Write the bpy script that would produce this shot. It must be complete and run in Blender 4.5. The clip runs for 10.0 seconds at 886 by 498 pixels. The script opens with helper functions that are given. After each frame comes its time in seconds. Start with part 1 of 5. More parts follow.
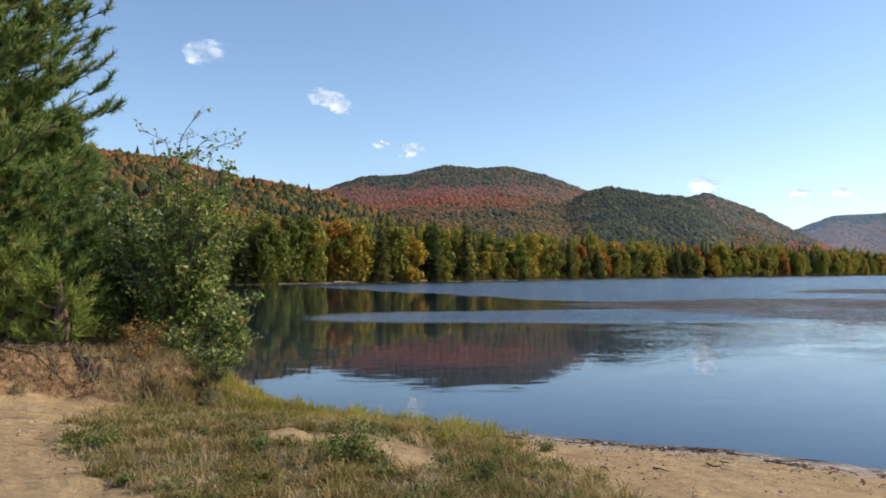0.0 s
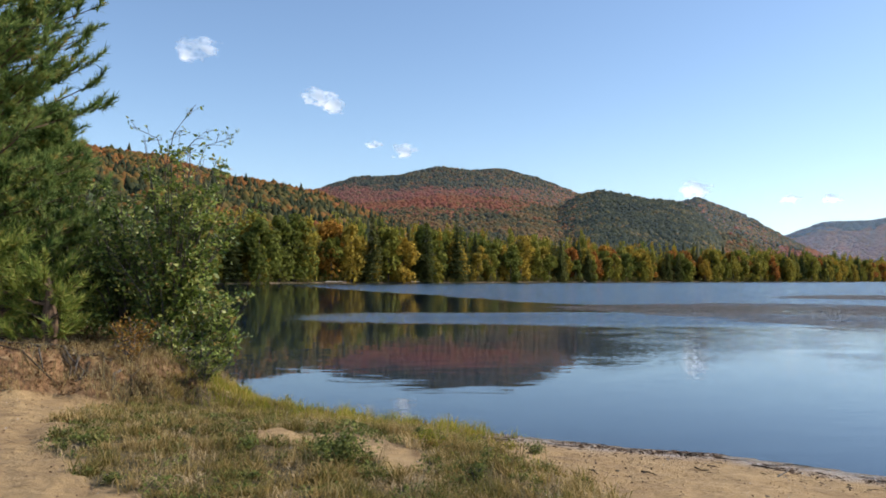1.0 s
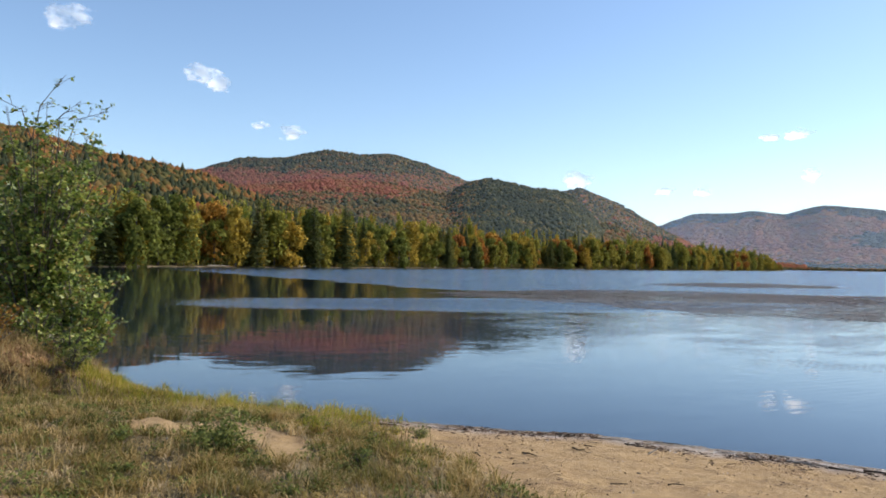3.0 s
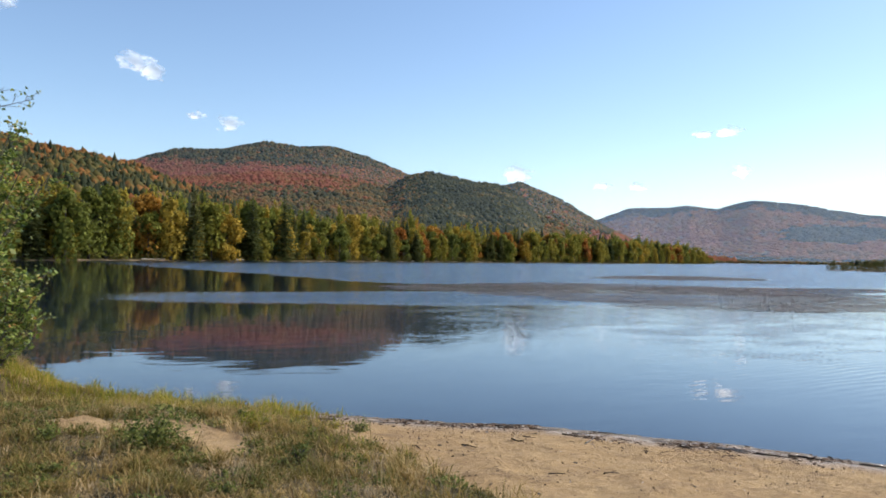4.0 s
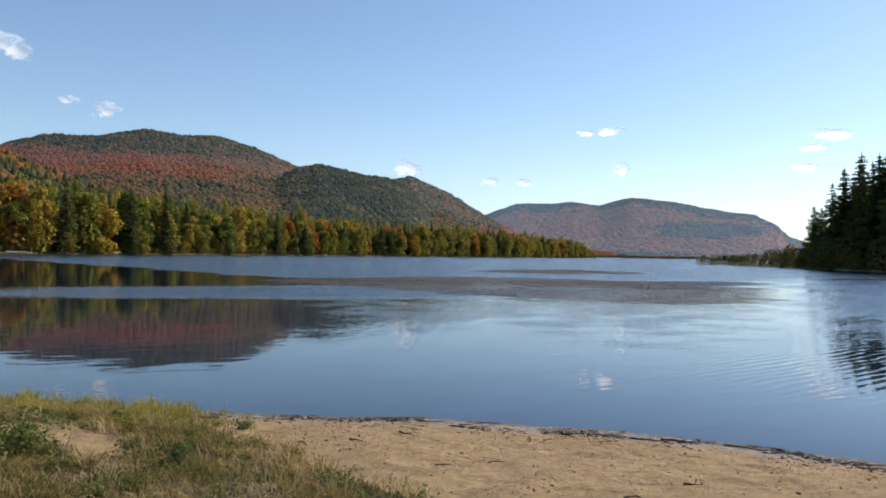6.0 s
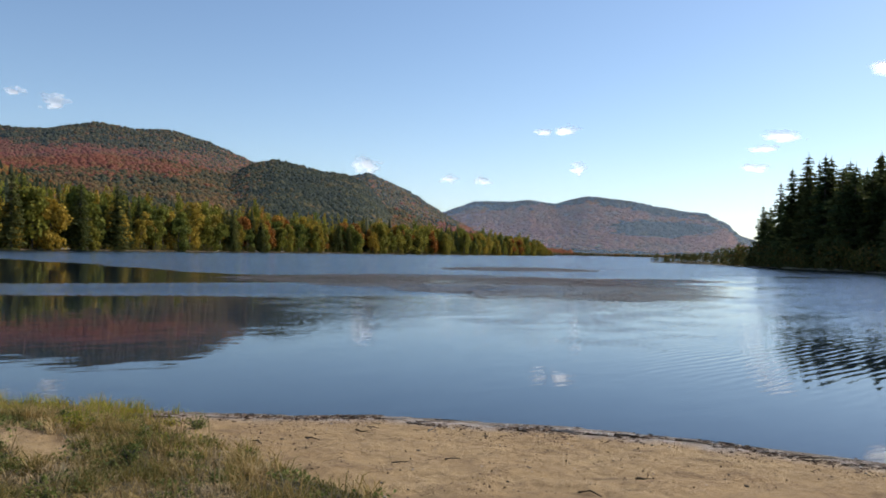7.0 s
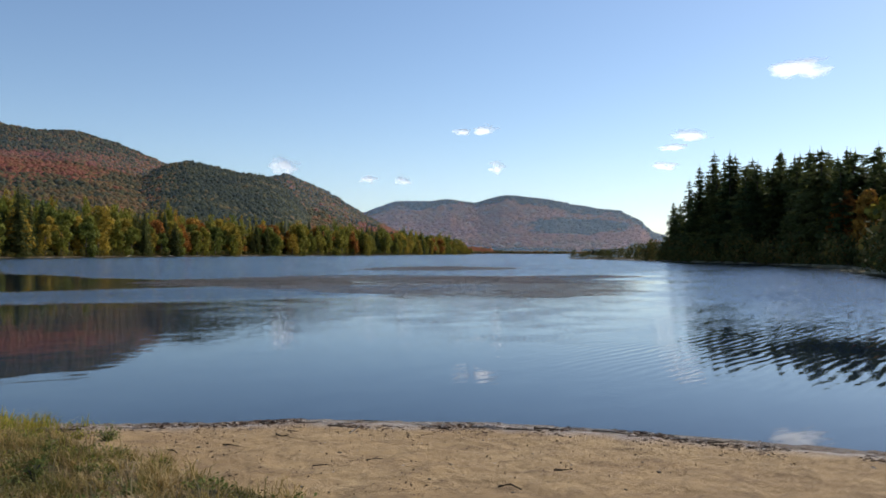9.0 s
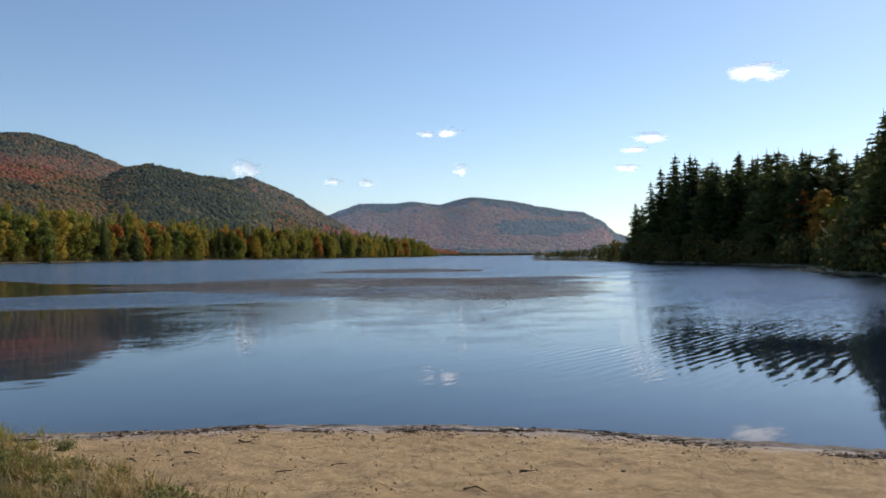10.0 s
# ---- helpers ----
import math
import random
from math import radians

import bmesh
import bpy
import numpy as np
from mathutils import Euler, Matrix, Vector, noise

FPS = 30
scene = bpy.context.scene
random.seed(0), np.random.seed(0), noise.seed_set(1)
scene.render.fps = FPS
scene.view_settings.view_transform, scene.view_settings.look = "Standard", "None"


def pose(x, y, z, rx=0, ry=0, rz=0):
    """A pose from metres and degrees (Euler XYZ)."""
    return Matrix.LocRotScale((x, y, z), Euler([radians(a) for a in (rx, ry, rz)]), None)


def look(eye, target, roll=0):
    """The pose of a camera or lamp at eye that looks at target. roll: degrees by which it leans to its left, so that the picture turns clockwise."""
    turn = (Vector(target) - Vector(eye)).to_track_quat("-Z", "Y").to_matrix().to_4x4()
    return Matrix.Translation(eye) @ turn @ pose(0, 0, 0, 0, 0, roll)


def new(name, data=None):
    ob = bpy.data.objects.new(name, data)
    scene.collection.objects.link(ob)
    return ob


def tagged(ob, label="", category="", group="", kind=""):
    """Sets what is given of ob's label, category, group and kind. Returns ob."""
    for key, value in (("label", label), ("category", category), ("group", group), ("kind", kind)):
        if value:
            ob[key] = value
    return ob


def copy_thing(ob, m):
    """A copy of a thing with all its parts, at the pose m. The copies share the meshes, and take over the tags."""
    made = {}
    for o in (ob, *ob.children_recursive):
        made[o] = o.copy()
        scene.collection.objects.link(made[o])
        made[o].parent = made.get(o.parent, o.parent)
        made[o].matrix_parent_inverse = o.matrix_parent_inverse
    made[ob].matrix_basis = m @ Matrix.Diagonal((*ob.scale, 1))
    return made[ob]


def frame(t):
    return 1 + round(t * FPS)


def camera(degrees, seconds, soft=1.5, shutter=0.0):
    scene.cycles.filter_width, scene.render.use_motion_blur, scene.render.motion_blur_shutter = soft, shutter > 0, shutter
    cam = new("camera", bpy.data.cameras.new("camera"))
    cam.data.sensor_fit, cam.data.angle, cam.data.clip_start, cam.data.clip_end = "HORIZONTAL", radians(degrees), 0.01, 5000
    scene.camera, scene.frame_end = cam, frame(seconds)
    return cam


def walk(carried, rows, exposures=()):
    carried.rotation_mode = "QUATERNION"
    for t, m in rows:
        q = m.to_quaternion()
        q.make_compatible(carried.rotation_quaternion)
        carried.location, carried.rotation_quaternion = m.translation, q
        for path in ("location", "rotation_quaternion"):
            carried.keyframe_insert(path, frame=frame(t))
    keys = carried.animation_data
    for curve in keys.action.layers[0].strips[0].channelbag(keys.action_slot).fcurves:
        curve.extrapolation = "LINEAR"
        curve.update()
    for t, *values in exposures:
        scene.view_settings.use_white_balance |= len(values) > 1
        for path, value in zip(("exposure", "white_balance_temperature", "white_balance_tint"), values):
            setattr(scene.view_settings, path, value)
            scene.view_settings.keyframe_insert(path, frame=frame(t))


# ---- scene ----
cam = camera(60.5, 10.0, soft=1.8)
EYE = 2.2  # eye above the water; the water is z = 0
# seconds, x, y, z from the first eye, yaw, pitch, lean to the left
ROWS = [
    (0, -0.000, -0.000, -0.000, 0.00, 2.05, -0.41),
    (0.5, 0.000, 0.001, 0.001, 0.53, 2.15, 0.05),
    (1, 0.005, 0.003, 0.001, -0.62, 2.14, 0.28),
    (1.5, 0.009, 0.007, -0.001, -2.30, 2.05, 0.38),
    (2, 0.008, 0.011, 0.001, -4.63, 1.80, 0.68),
    (3.5, 0.016, 0.035, -0.000, -11.18, 0.87, 0.87),
    (4, 0.023, 0.036, 0.000, -13.47, 0.70, 0.86),
    (4.5, 0.029, 0.039, 0.001, -15.77, 0.58, 0.74),
    (5, 0.035, 0.030, -0.001, -17.99, 0.52, 0.72),
    (5.5, 0.040, 0.035, -0.004, -19.99, 0.45, 0.88),
    (7, 0.043, 0.027, -0.001, -24.93, 0.23, 1.24),
    (7.5, 0.048, 0.021, 0.001, -26.51, 0.19, 1.28),
    (8, 0.053, 0.013, 0.001, -28.00, 0.18, 0.96),
    (8.5, 0.062, 0.007, 0.002, -29.45, 0.19, 0.53),
    (9, 0.063, 0.003, -0.004, -30.87, 0.29, 0.16),
    (9.5, 0.079, 0.014, -0.004, -32.22, 0.34, -0.17),
    (10, 0.086, 0.020, -0.006, -33.50, 0.46, -0.29),
]
walk(cam, [(t, pose(x, y, EYE + z, 0, 0, yaw) @ pose(0, 0, 0, 90 + pitch) @ pose(0, 0, 0, 0, 0, lean)) for t, x, y, z, yaw, pitch, lean in ROWS],
     exposures=[(0.0, 0.55, 6390, 10.5), (2.0, 0.6, 6390, 10.5), (4.0, 0.62, 6460, 10.5), (4.5, 0.45, 6430, 10.5), (5.5, 0.33, 6390, 10.5), (7.0, 0.22, 6360, 10.5), (7.6, 0.09, 6310, 10.5), (10.0, 0.1, 6290, 10.5)])

# ---- light ----
SUN_AZ, SUN_EL = 83.0, 38.0  # degrees clockwise from +y, and above the horizon
world = bpy.data.worlds.new("sky")
scene.world = world
world.use_nodes = True
wn = world.node_tree.nodes
sky = wn.new("ShaderNodeTexSky")
sky.sky_type = "NISHITA"
sky.sun_disc = False
sky.sun_elevation, sky.sun_rotation = radians(SUN_EL), radians(SUN_AZ)
sky.altitude, sky.air_density, sky.dust_density, sky.ozone_density = 300, 1.0, 0.4, 2.2
world.node_tree.links.new(sky.outputs[0], wn["Background"].inputs[0])
wn["Background"].inputs[1].default_value = 0.12
sun = new("sun", bpy.data.lights.new("sun", "SUN"))
sun.data.energy, sun.data.angle, sun.data.color = 3.75, radians(0.53), (1.0, 0.9, 0.77)
sun_way = Vector((math.sin(radians(SUN_AZ)) * math.cos(radians(SUN_EL)), math.cos(radians(SUN_AZ)) * math.cos(radians(SUN_EL)), math.sin(radians(SUN_EL))))
sun.matrix_world = look(sun_way * 60, (0, 0, 0))

# ---- materials ----


class Graph:
    """A node material in few words."""

    def __init__(self, name):
        self.mat = bpy.data.materials.new(name)
        self.mat.use_nodes = True
        self.nodes, self.links = self.mat.node_tree.nodes, self.mat.node_tree.links
        self.bsdf, self.out = self.nodes["Principled BSDF"], self.nodes["Material Output"]

    def put(self, socket, value):
        if isinstance(value, bpy.types.NodeSocket):
            self.links.new(value, socket)
        elif isinstance(value, tuple) and len(value) == 3 and len(socket.default_value) == 4:
            socket.default_value = (*value, 1)
        else:
            socket.default_value = value

    def node(self, kind, out=0, **ins):
        n = self.nodes.new(kind)
        for k, v in ins.items():
            if k == "op":
                n.operation = v
            elif k == "blend":
                n.data_type, n.blend_type = "RGBA", v
            else:
                self.put(n.inputs[int(k[1:])] if k[0] == "i" and k[1:].isdigit() else n.inputs[k.replace("_", " ")], v)
        return n.outputs[out]

    def math(self, op, a, b=0.0, c=0.0):
        return self.node("ShaderNodeMath", op=op, i0=a, i1=b, i2=c)

    def place(self, sx=1.0, sy=1.0, sz=1.0, turn=0.0, generated=False):
        m = self.nodes.new("ShaderNodeMapping")
        geo = self.node("ShaderNodeTexCoord", 0 if generated else 3)
        self.links.new(geo, m.inputs[0])
        m.inputs["Scale"].default_value = (sx, sy, sz)
        m.inputs["Rotation"].default_value = (0, 0, radians(turn))
        return m.outputs[0]

    def noise(self, scale, detail=4.0, rough=0.55, at=None, warp=0.0):
        return self.node("ShaderNodeTexNoise", 0, Vector=at or self.place(), Scale=scale, Detail=detail, Roughness=rough, Distortion=warp)

    def ramp(self, fac, stops):
        n = self.nodes.new("ShaderNodeValToRGB")
        while len(n.color_ramp.elements) < len(stops):
            n.color_ramp.elements.new(0.5)
        for e, (p, c) in zip(n.color_ramp.elements, stops):
            e.position, e.color = p, (*c, 1) if isinstance(c, tuple) else (c, c, c, 1)
        self.put(n.inputs[0], fac)
        return n.outputs[0]

    def mix(self, fac, a, b, blend="MIX"):
        n = self.nodes.new("ShaderNodeMix")
        n.data_type, n.blend_type = "RGBA", blend
        for i, v in ((0, fac), (6, a), (7, b)):
            self.put(n.inputs[i], v)
        return n.outputs[2]

    def bump(self, height, strength, distance):
        n = self.nodes.new("ShaderNodeBump")
        self.put(n.inputs["Strength"], strength)
        n.inputs["Distance"].default_value = distance
        self.put(n.inputs["Height"], height)
        self.links.new(n.outputs[0], self.bsdf.inputs["Normal"])

    def finish(self, color, rough=0.85, spec=0.3, soft=0.0):
        self.put(self.bsdf.inputs["Base Color"], color)
        self.put(self.bsdf.inputs["Roughness"], rough)
        self.bsdf.inputs["Specular IOR Level"].default_value = spec
        if soft:  # leaves let some light through
            tr = self.nodes.new("ShaderNodeBsdfTranslucent")
            self.put(tr.inputs[0], color)
            mx = self.nodes.new("ShaderNodeMixShader")
            mx.inputs[0].default_value = soft
            self.links.new(self.bsdf.outputs[0], mx.inputs[1])
            self.links.new(tr.outputs[0], mx.inputs[2])
            self.links.new(mx.outputs[0], self.out.inputs[0])
        return self.mat


def foliage(name, stops, soft=0.3, per="island", spread=0.35, mottle=0.0, stand=0.009, gloss=0.75, spec=0.15):
    """Leaf colours picked per leaf clump or per tree, with a second, finer variation."""
    g = Graph(name)
    isl = g.node("ShaderNodeNewGeometry", "Random Per Island")
    rnd = g.node("ShaderNodeObjectInfo", "Random") if per == "object" else isl
    pick = rnd
    if mottle:  # stands of one kind grow together
        pick = g.math("ADD", g.math("MULTIPLY", rnd, 1 - mottle), g.math("MULTIPLY", g.math("MULTIPLY_ADD", g.noise(stand, 3), 3.0, -1.0), mottle))
    col = g.ramp(pick, stops)
    fine = g.math("MULTIPLY_ADD", isl if per == "object" else g.noise(0.6, 2), spread * 2, 1 - spread)
    col = g.mix(1.0, col, g.node("ShaderNodeCombineXYZ", i0=fine, i1=fine, i2=fine), "MULTIPLY")
    return g.finish(col, gloss, spec, soft)


def bark(name, dark, light, scale=18.0):
    g = Graph(name)
    n = g.noise(scale, 5, 0.65, g.place(1, 1, 0.25))
    g.bump(n, 0.7, 0.02)
    return g.finish(g.ramp(n, [(0.3, dark), (0.7, light)]), 0.9, 0.2)


MAT_BROADLEAF = foliage("broadleaf_autumn", [(0.0, (0.13, 0.15, 0.03)), (0.3, (0.2, 0.2, 0.034)), (0.7, (0.3, 0.245, 0.04)), (1.0, (0.4, 0.275, 0.042))], 0.45, "object", 0.4)
MAT_SPRUCE = foliage("spruce_needles", [(0.0, (0.07, 0.1, 0.035)), (1.0, (0.175, 0.18, 0.058))], 0.5, "object", 0.4)
MAT_ORANGE = foliage("maple_orange", [(0.0, (0.32, 0.12, 0.028)), (1.0, (0.4, 0.21, 0.034))], 0.4, "object", 0.45)
MAT_HILL_MIX = foliage("hill_mixed_leaves", [(0.0, (0.025, 0.038, 0.017)), (0.25, (0.06, 0.068, 0.023)), (0.45, (0.135, 0.11, 0.031)), (0.68, (0.25, 0.125, 0.036)), (1.0, (0.32, 0.1, 0.038))], 0.35, "island", 0.3, 0.6, 0.03)
MAT_HILL_RUSSET = foliage("hill_russet_leaves", [(0.0, (0.024, 0.034, 0.015)), (0.25, (0.07, 0.07, 0.024)), (0.5, (0.155, 0.105, 0.031)), (0.78, (0.24, 0.115, 0.035)), (1.0, (0.29, 0.09, 0.036))], 0.35, "island", 0.3, 0.6, 0.014)
MAT_HILL_ORANGE = foliage("hill_orange_leaves", [(0.0, (0.1, 0.08, 0.028)), (0.35, (0.21, 0.12, 0.034)), (0.75, (0.3, 0.12, 0.036)), (1.0, (0.28, 0.08, 0.036))], 0.35, "island", 0.3, 0.5, 0.03)
MAT_HILL_RED = foliage("hill_red_leaves", [(0.0, (0.15, 0.105, 0.04)), (0.2, (0.28, 0.145, 0.052)), (0.5, (0.38, 0.14, 0.064)), (0.8, (0.38, 0.115, 0.064)), (1.0, (0.28, 0.085, 0.052))], 0.5, "island", 0.25, 0.45, 0.012)
MAT_HILL_DARK = foliage("hill_conifers", [(0.0, (0.015, 0.024, 0.011)), (0.6, (0.032, 0.041, 0.018)), (1.0, (0.085, 0.078, 0.028))], 0.15, "island", 0.4, 0.45, 0.01)
MAT_HILL_GREEN = foliage("hill_green_leaves", [(0.0, (0.022, 0.034, 0.016)), (0.4, (0.05, 0.057, 0.022)), (0.75, (0.12, 0.1, 0.034)), (1.0, (0.21, 0.115, 0.038))], 0.25, "island", 0.35, 0.5, 0.012)
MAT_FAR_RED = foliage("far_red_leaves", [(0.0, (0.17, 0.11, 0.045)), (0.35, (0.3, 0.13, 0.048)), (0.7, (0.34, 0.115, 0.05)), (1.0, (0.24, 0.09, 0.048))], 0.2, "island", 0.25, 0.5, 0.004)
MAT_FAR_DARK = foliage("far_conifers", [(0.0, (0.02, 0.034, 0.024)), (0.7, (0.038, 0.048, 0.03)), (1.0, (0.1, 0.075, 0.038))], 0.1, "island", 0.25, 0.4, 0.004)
MAT_BARK = bark("grey_bark", (0.05, 0.042, 0.035), (0.16, 0.14, 0.12))
MAT_PINE_BARK = bark("pine_bark", (0.05, 0.035, 0.025), (0.2, 0.13, 0.085))


def ground_material():
    g = Graph("beach_and_forest_floor")
    at = g.place()
    att = g.node("ShaderNodeAttribute", "Color")
    g.nodes[-1].attribute_name = "cover"
    sep = g.nodes.new("ShaderNodeSeparateColor")
    g.links.new(att, sep.inputs[0])
    grass, litter, wet = sep.outputs[0], sep.outputs[1], sep.outputs[2]
    big, mid, fine = g.noise(0.9, 4), g.noise(7, 5, 0.6), g.noise(120, 3, 0.7)
    streak = g.noise(5, 4, 0.6, g.place(0.6, 2.2, 1, -25))
    sand = g.ramp(big, [(0.3, (0.39, 0.25, 0.105)), (0.7, (0.51, 0.35, 0.16))])
    sand = g.mix(g.ramp(streak, [(0.42, 0.0), (0.7, 0.55)]), sand, (0.24, 0.15, 0.075))
    sand = g.mix(g.math("MULTIPLY", fine, 0.5), sand, (0.3, 0.2, 0.11))
    scuffs = g.noise(2.6, 6, 0.7, warp=0.6)  # trodden patches mixed with dark crumbs of bark
    sand = g.mix(g.ramp(scuffs, [(0.5, 0.0), (0.68, 0.7)]), sand, (0.17, 0.105, 0.05))
    sand = g.mix(g.ramp(g.noise(38, 3, 0.7), [(0.6, 0.0), (0.72, 0.6)]), sand, (0.14, 0.085, 0.045))
    # damp brown sand; its pale tone paints the sky's sheen into the colour
    damp_sheen = g.mix(g.ramp(mid, [(0.35, 0.3), (0.65, 1.0)]), (0.46, 0.38, 0.3), (0.24, 0.16, 0.1))
    sand = g.mix(wet, sand, damp_sheen)
    soil = g.ramp(mid, [(0.3, (0.06, 0.035, 0.018)), (0.5, (0.24, 0.125, 0.055)), (0.7, (0.42, 0.28, 0.14))])
    turf = g.ramp(mid, [(0.25, (0.035, 0.03, 0.013)), (0.5, (0.09, 0.07, 0.03)), (0.75, (0.22, 0.155, 0.075))])
    edge = g.math("MULTIPLY_ADD", g.noise(3.5, 5, 0.65), 0.8, -0.4)
    col = g.mix(g.ramp(g.math("ADD", litter, edge), [(0.42, 0.0), (0.58, 1.0)]), sand, soil)
    col = g.mix(g.ramp(g.math("ADD", grass, edge), [(0.42, 0.0), (0.6, 1.0)]), col, turf)
    relief = g.math("ADD", g.math("MULTIPLY", mid, 1.0), g.math("MULTIPLY", fine, 0.35))
    g.bump(g.math("ADD", g.math("ADD", relief, g.math("MULTIPLY", streak, 0.6)), g.math("MULTIPLY", scuffs, 1.6)), 0.95, 0.045)
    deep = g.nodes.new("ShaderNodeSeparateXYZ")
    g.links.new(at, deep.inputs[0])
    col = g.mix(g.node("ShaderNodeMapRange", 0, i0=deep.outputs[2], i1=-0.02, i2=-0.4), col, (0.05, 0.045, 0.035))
    return g.finish(col, g.math("MULTIPLY_ADD", wet, -0.8, 0.95), 0.45)


def water_material():
    """Lake water: a clear mirror where it lies calm, ruffled by the breeze in lanes."""
    g = Graph("lake_water")
    pos = g.place()
    sep = g.nodes.new("ShaderNodeSeparateXYZ")
    g.links.new(pos, sep.inputs[0])
    x, y = sep.outputs[0], sep.outputs[1]
    wander = g.math("MULTIPLY_ADD", g.noise(1.0, 3, 0.5, g.place(0.02, 0.09, 1)), 2.0, -1.0)
    step = lambda v, lo, hi: g.node("ShaderNodeMapRange", 0, i0=v, i1=lo, i2=hi)
    # open lake beyond the sheltered cove
    front = g.math("SUBTRACT", y, g.math("MAXIMUM", g.math("MULTIPLY_ADD", x, -2.6, 92.0), 62.0))
    far = step(g.math("MULTIPLY_ADD", wander, 14.0, front), -2.0, 5.0)
    # the lane of cat's-paws across the cove
    dx, dy = g.math("MULTIPLY_ADD", x, 1 / 19.0, -11.0 / 19.0), g.math("MULTIPLY_ADD", y, 1 / 6.5, -41.5 / 6.5)
    rad = g.math("SQRT", g.math("ADD", g.math("MULTIPLY", dx, dx), g.math("MULTIPLY", dy, dy)))
    lane = step(g.math("MULTIPLY_ADD", wander, 0.5, rad), 1.15, 0.6)
    # a light ripple to the right of the cove
    side = g.math("MULTIPLY", step(g.math("MULTIPLY_ADD", wander, 6.0, x), 1.0, 7.0), step(y, 13.0, 22.0))
    # the breeze reaches the water off the wooded right shore
    u, v = g.math("MULTIPLY_ADD", y, 0.57, g.math("MULTIPLY", x, 0.82)), g.math("MULTIPLY_ADD", y, -0.82, g.math("MULTIPLY", x, 0.57))
    bay = g.math("MULTIPLY", step(g.math("MULTIPLY_ADD", wander, 12.0, u), 21.0, 42.0), step(g.math("MULTIPLY_ADD", wander, 0.2, g.math("DIVIDE", v, g.math("MAXIMUM", u, 1.0))), -0.2, -0.02))
    far = g.math("MAXIMUM", far, bay)
    rough_mask = g.math("MINIMUM", g.math("ADD", g.math("MAXIMUM", far, lane), g.math("MULTIPLY", side, 0.06)), 1.0)
    paws = g.math("MULTIPLY_ADD", g.noise(1.0, 4, 0.65, g.place(0.14, 0.5, 1, -8), 0.5), 2.4, -0.4)
    right = step(g.math("MULTIPLY_ADD", wander, 5.0, x), 3.0, 10.0)

    def tilt(at, detail, amount):
        """Slopes of one set of waves."""
        c = g.node("ShaderNodeTexNoise", 1, Vector=at, Scale=1.0, Detail=detail, Roughness=0.55, Distortion=0.3)
        c = g.node("ShaderNodeVectorMath", op="SUBTRACT", i0=c, i1=(0.5, 0.5, 0.5))
        n = g.nodes.new("ShaderNodeVectorMath")
        n.operation = "SCALE"
        g.links.new(c, n.inputs[0])
        g.put(n.inputs["Scale"], amount)
        return n.outputs[0]

    swell = tilt(g.place(0.9, 4.4, 1, 14), 2, g.math("MULTIPLY_ADD", right, -0.004, 0.022))
    wrinkle = tilt(g.place(1.6, 9.0, 1, 14), 2, 0.014)
    # long-crested ripples running in to the beach, in groups
    along, across = g.math("MULTIPLY_ADD", y, 0.3, g.math("MULTIPLY", x, 0.95)), g.math("MULTIPLY_ADD", y, 0.95, g.math("MULTIPLY", x, -0.3))
    phase = g.math("MULTIPLY_ADD", g.noise(1.0, 3, 0.55, g.place(0.3, 0.5, 1, 16)), 15.0, g.math("MULTIPLY", across, 2 * math.pi / 0.27))
    group = step(g.noise(1.0, 2, 0.5, g.place(0.35, 0.5, 1, 16)), 0.38, 0.62)
    reach = g.math("MULTIPLY", right, g.math("MULTIPLY", step(g.math("MULTIPLY_ADD", wander, 1.2, g.math("MULTIPLY_ADD", y, 0.7, g.math("MULTIPLY", x, 0.62))), 10.8, 13.4), step(along, 60.0, 26.0)))
    wave = g.math("MULTIPLY", g.math("SINE", phase), g.math("MULTIPLY", g.math("MULTIPLY", reach, g.math("MULTIPLY_ADD", group, 0.75, 0.25)), g.math("MULTIPLY_ADD", step(along, 12.0, 16.0), 0.045, 0.012)))
    cross = g.math("SINE", g.math("MULTIPLY_ADD", g.noise(1.0, 2, 0.5, g.place(0.6, 0.7, 1, 50)), 14.0, g.math("MULTIPLY", g.math("MULTIPLY_ADD", y, 0.8, g.math("MULTIPLY", x, 0.6)), 2 * math.pi / 0.24)))
    wave = g.math("MULTIPLY", wave, g.math("MULTIPLY_ADD", cross, 0.35, 0.8))
    ripple = g.node("ShaderNodeCombineXYZ", i0=g.math("MULTIPLY", wave, -0.5), i1=wave, i2=0.0)
    chop = tilt(g.place(7.0, 17.0, 1, 10), 2, g.math("MULTIPLY", rough_mask, g.math("MULTIPLY_ADD", paws, 0.7, 0.5)))
    furrow = tilt(g.place(1.5, 6.0, 1, 12), 3, g.math("MULTIPLY_ADD", bay, 0.42, g.math("MULTIPLY", rough_mask, 0.14)))
    slope = g.node("ShaderNodeVectorMath", op="ADD", i0=g.node("ShaderNodeVectorMath", op="ADD", i0=g.node("ShaderNodeVectorMath", op="ADD", i0=swell, i1=wrinkle), i1=ripple), i1=g.node("ShaderNodeVectorMath", op="ADD", i0=chop, i1=furrow))
    slope = g.node("ShaderNodeVectorMath", op="MULTIPLY", i0=slope, i1=(0.6, 1.0, 0.0))
    # of short steep waves the sides that face the beach are seen, the backs hide behind the crests
    lean = g.nodes.new("ShaderNodeVectorMath")
    lean.operation = "SCALE"
    lean.inputs[0].default_value = (-0.5, -0.87, 0.0)
    g.put(lean.inputs["Scale"], g.math("ADD", g.math("MULTIPLY", rough_mask, 0.08), g.math("MULTIPLY", bay, 0.06)))
    slope = g.node("ShaderNodeVectorMath", op="ADD", i0=slope, i1=lean.outputs[0])
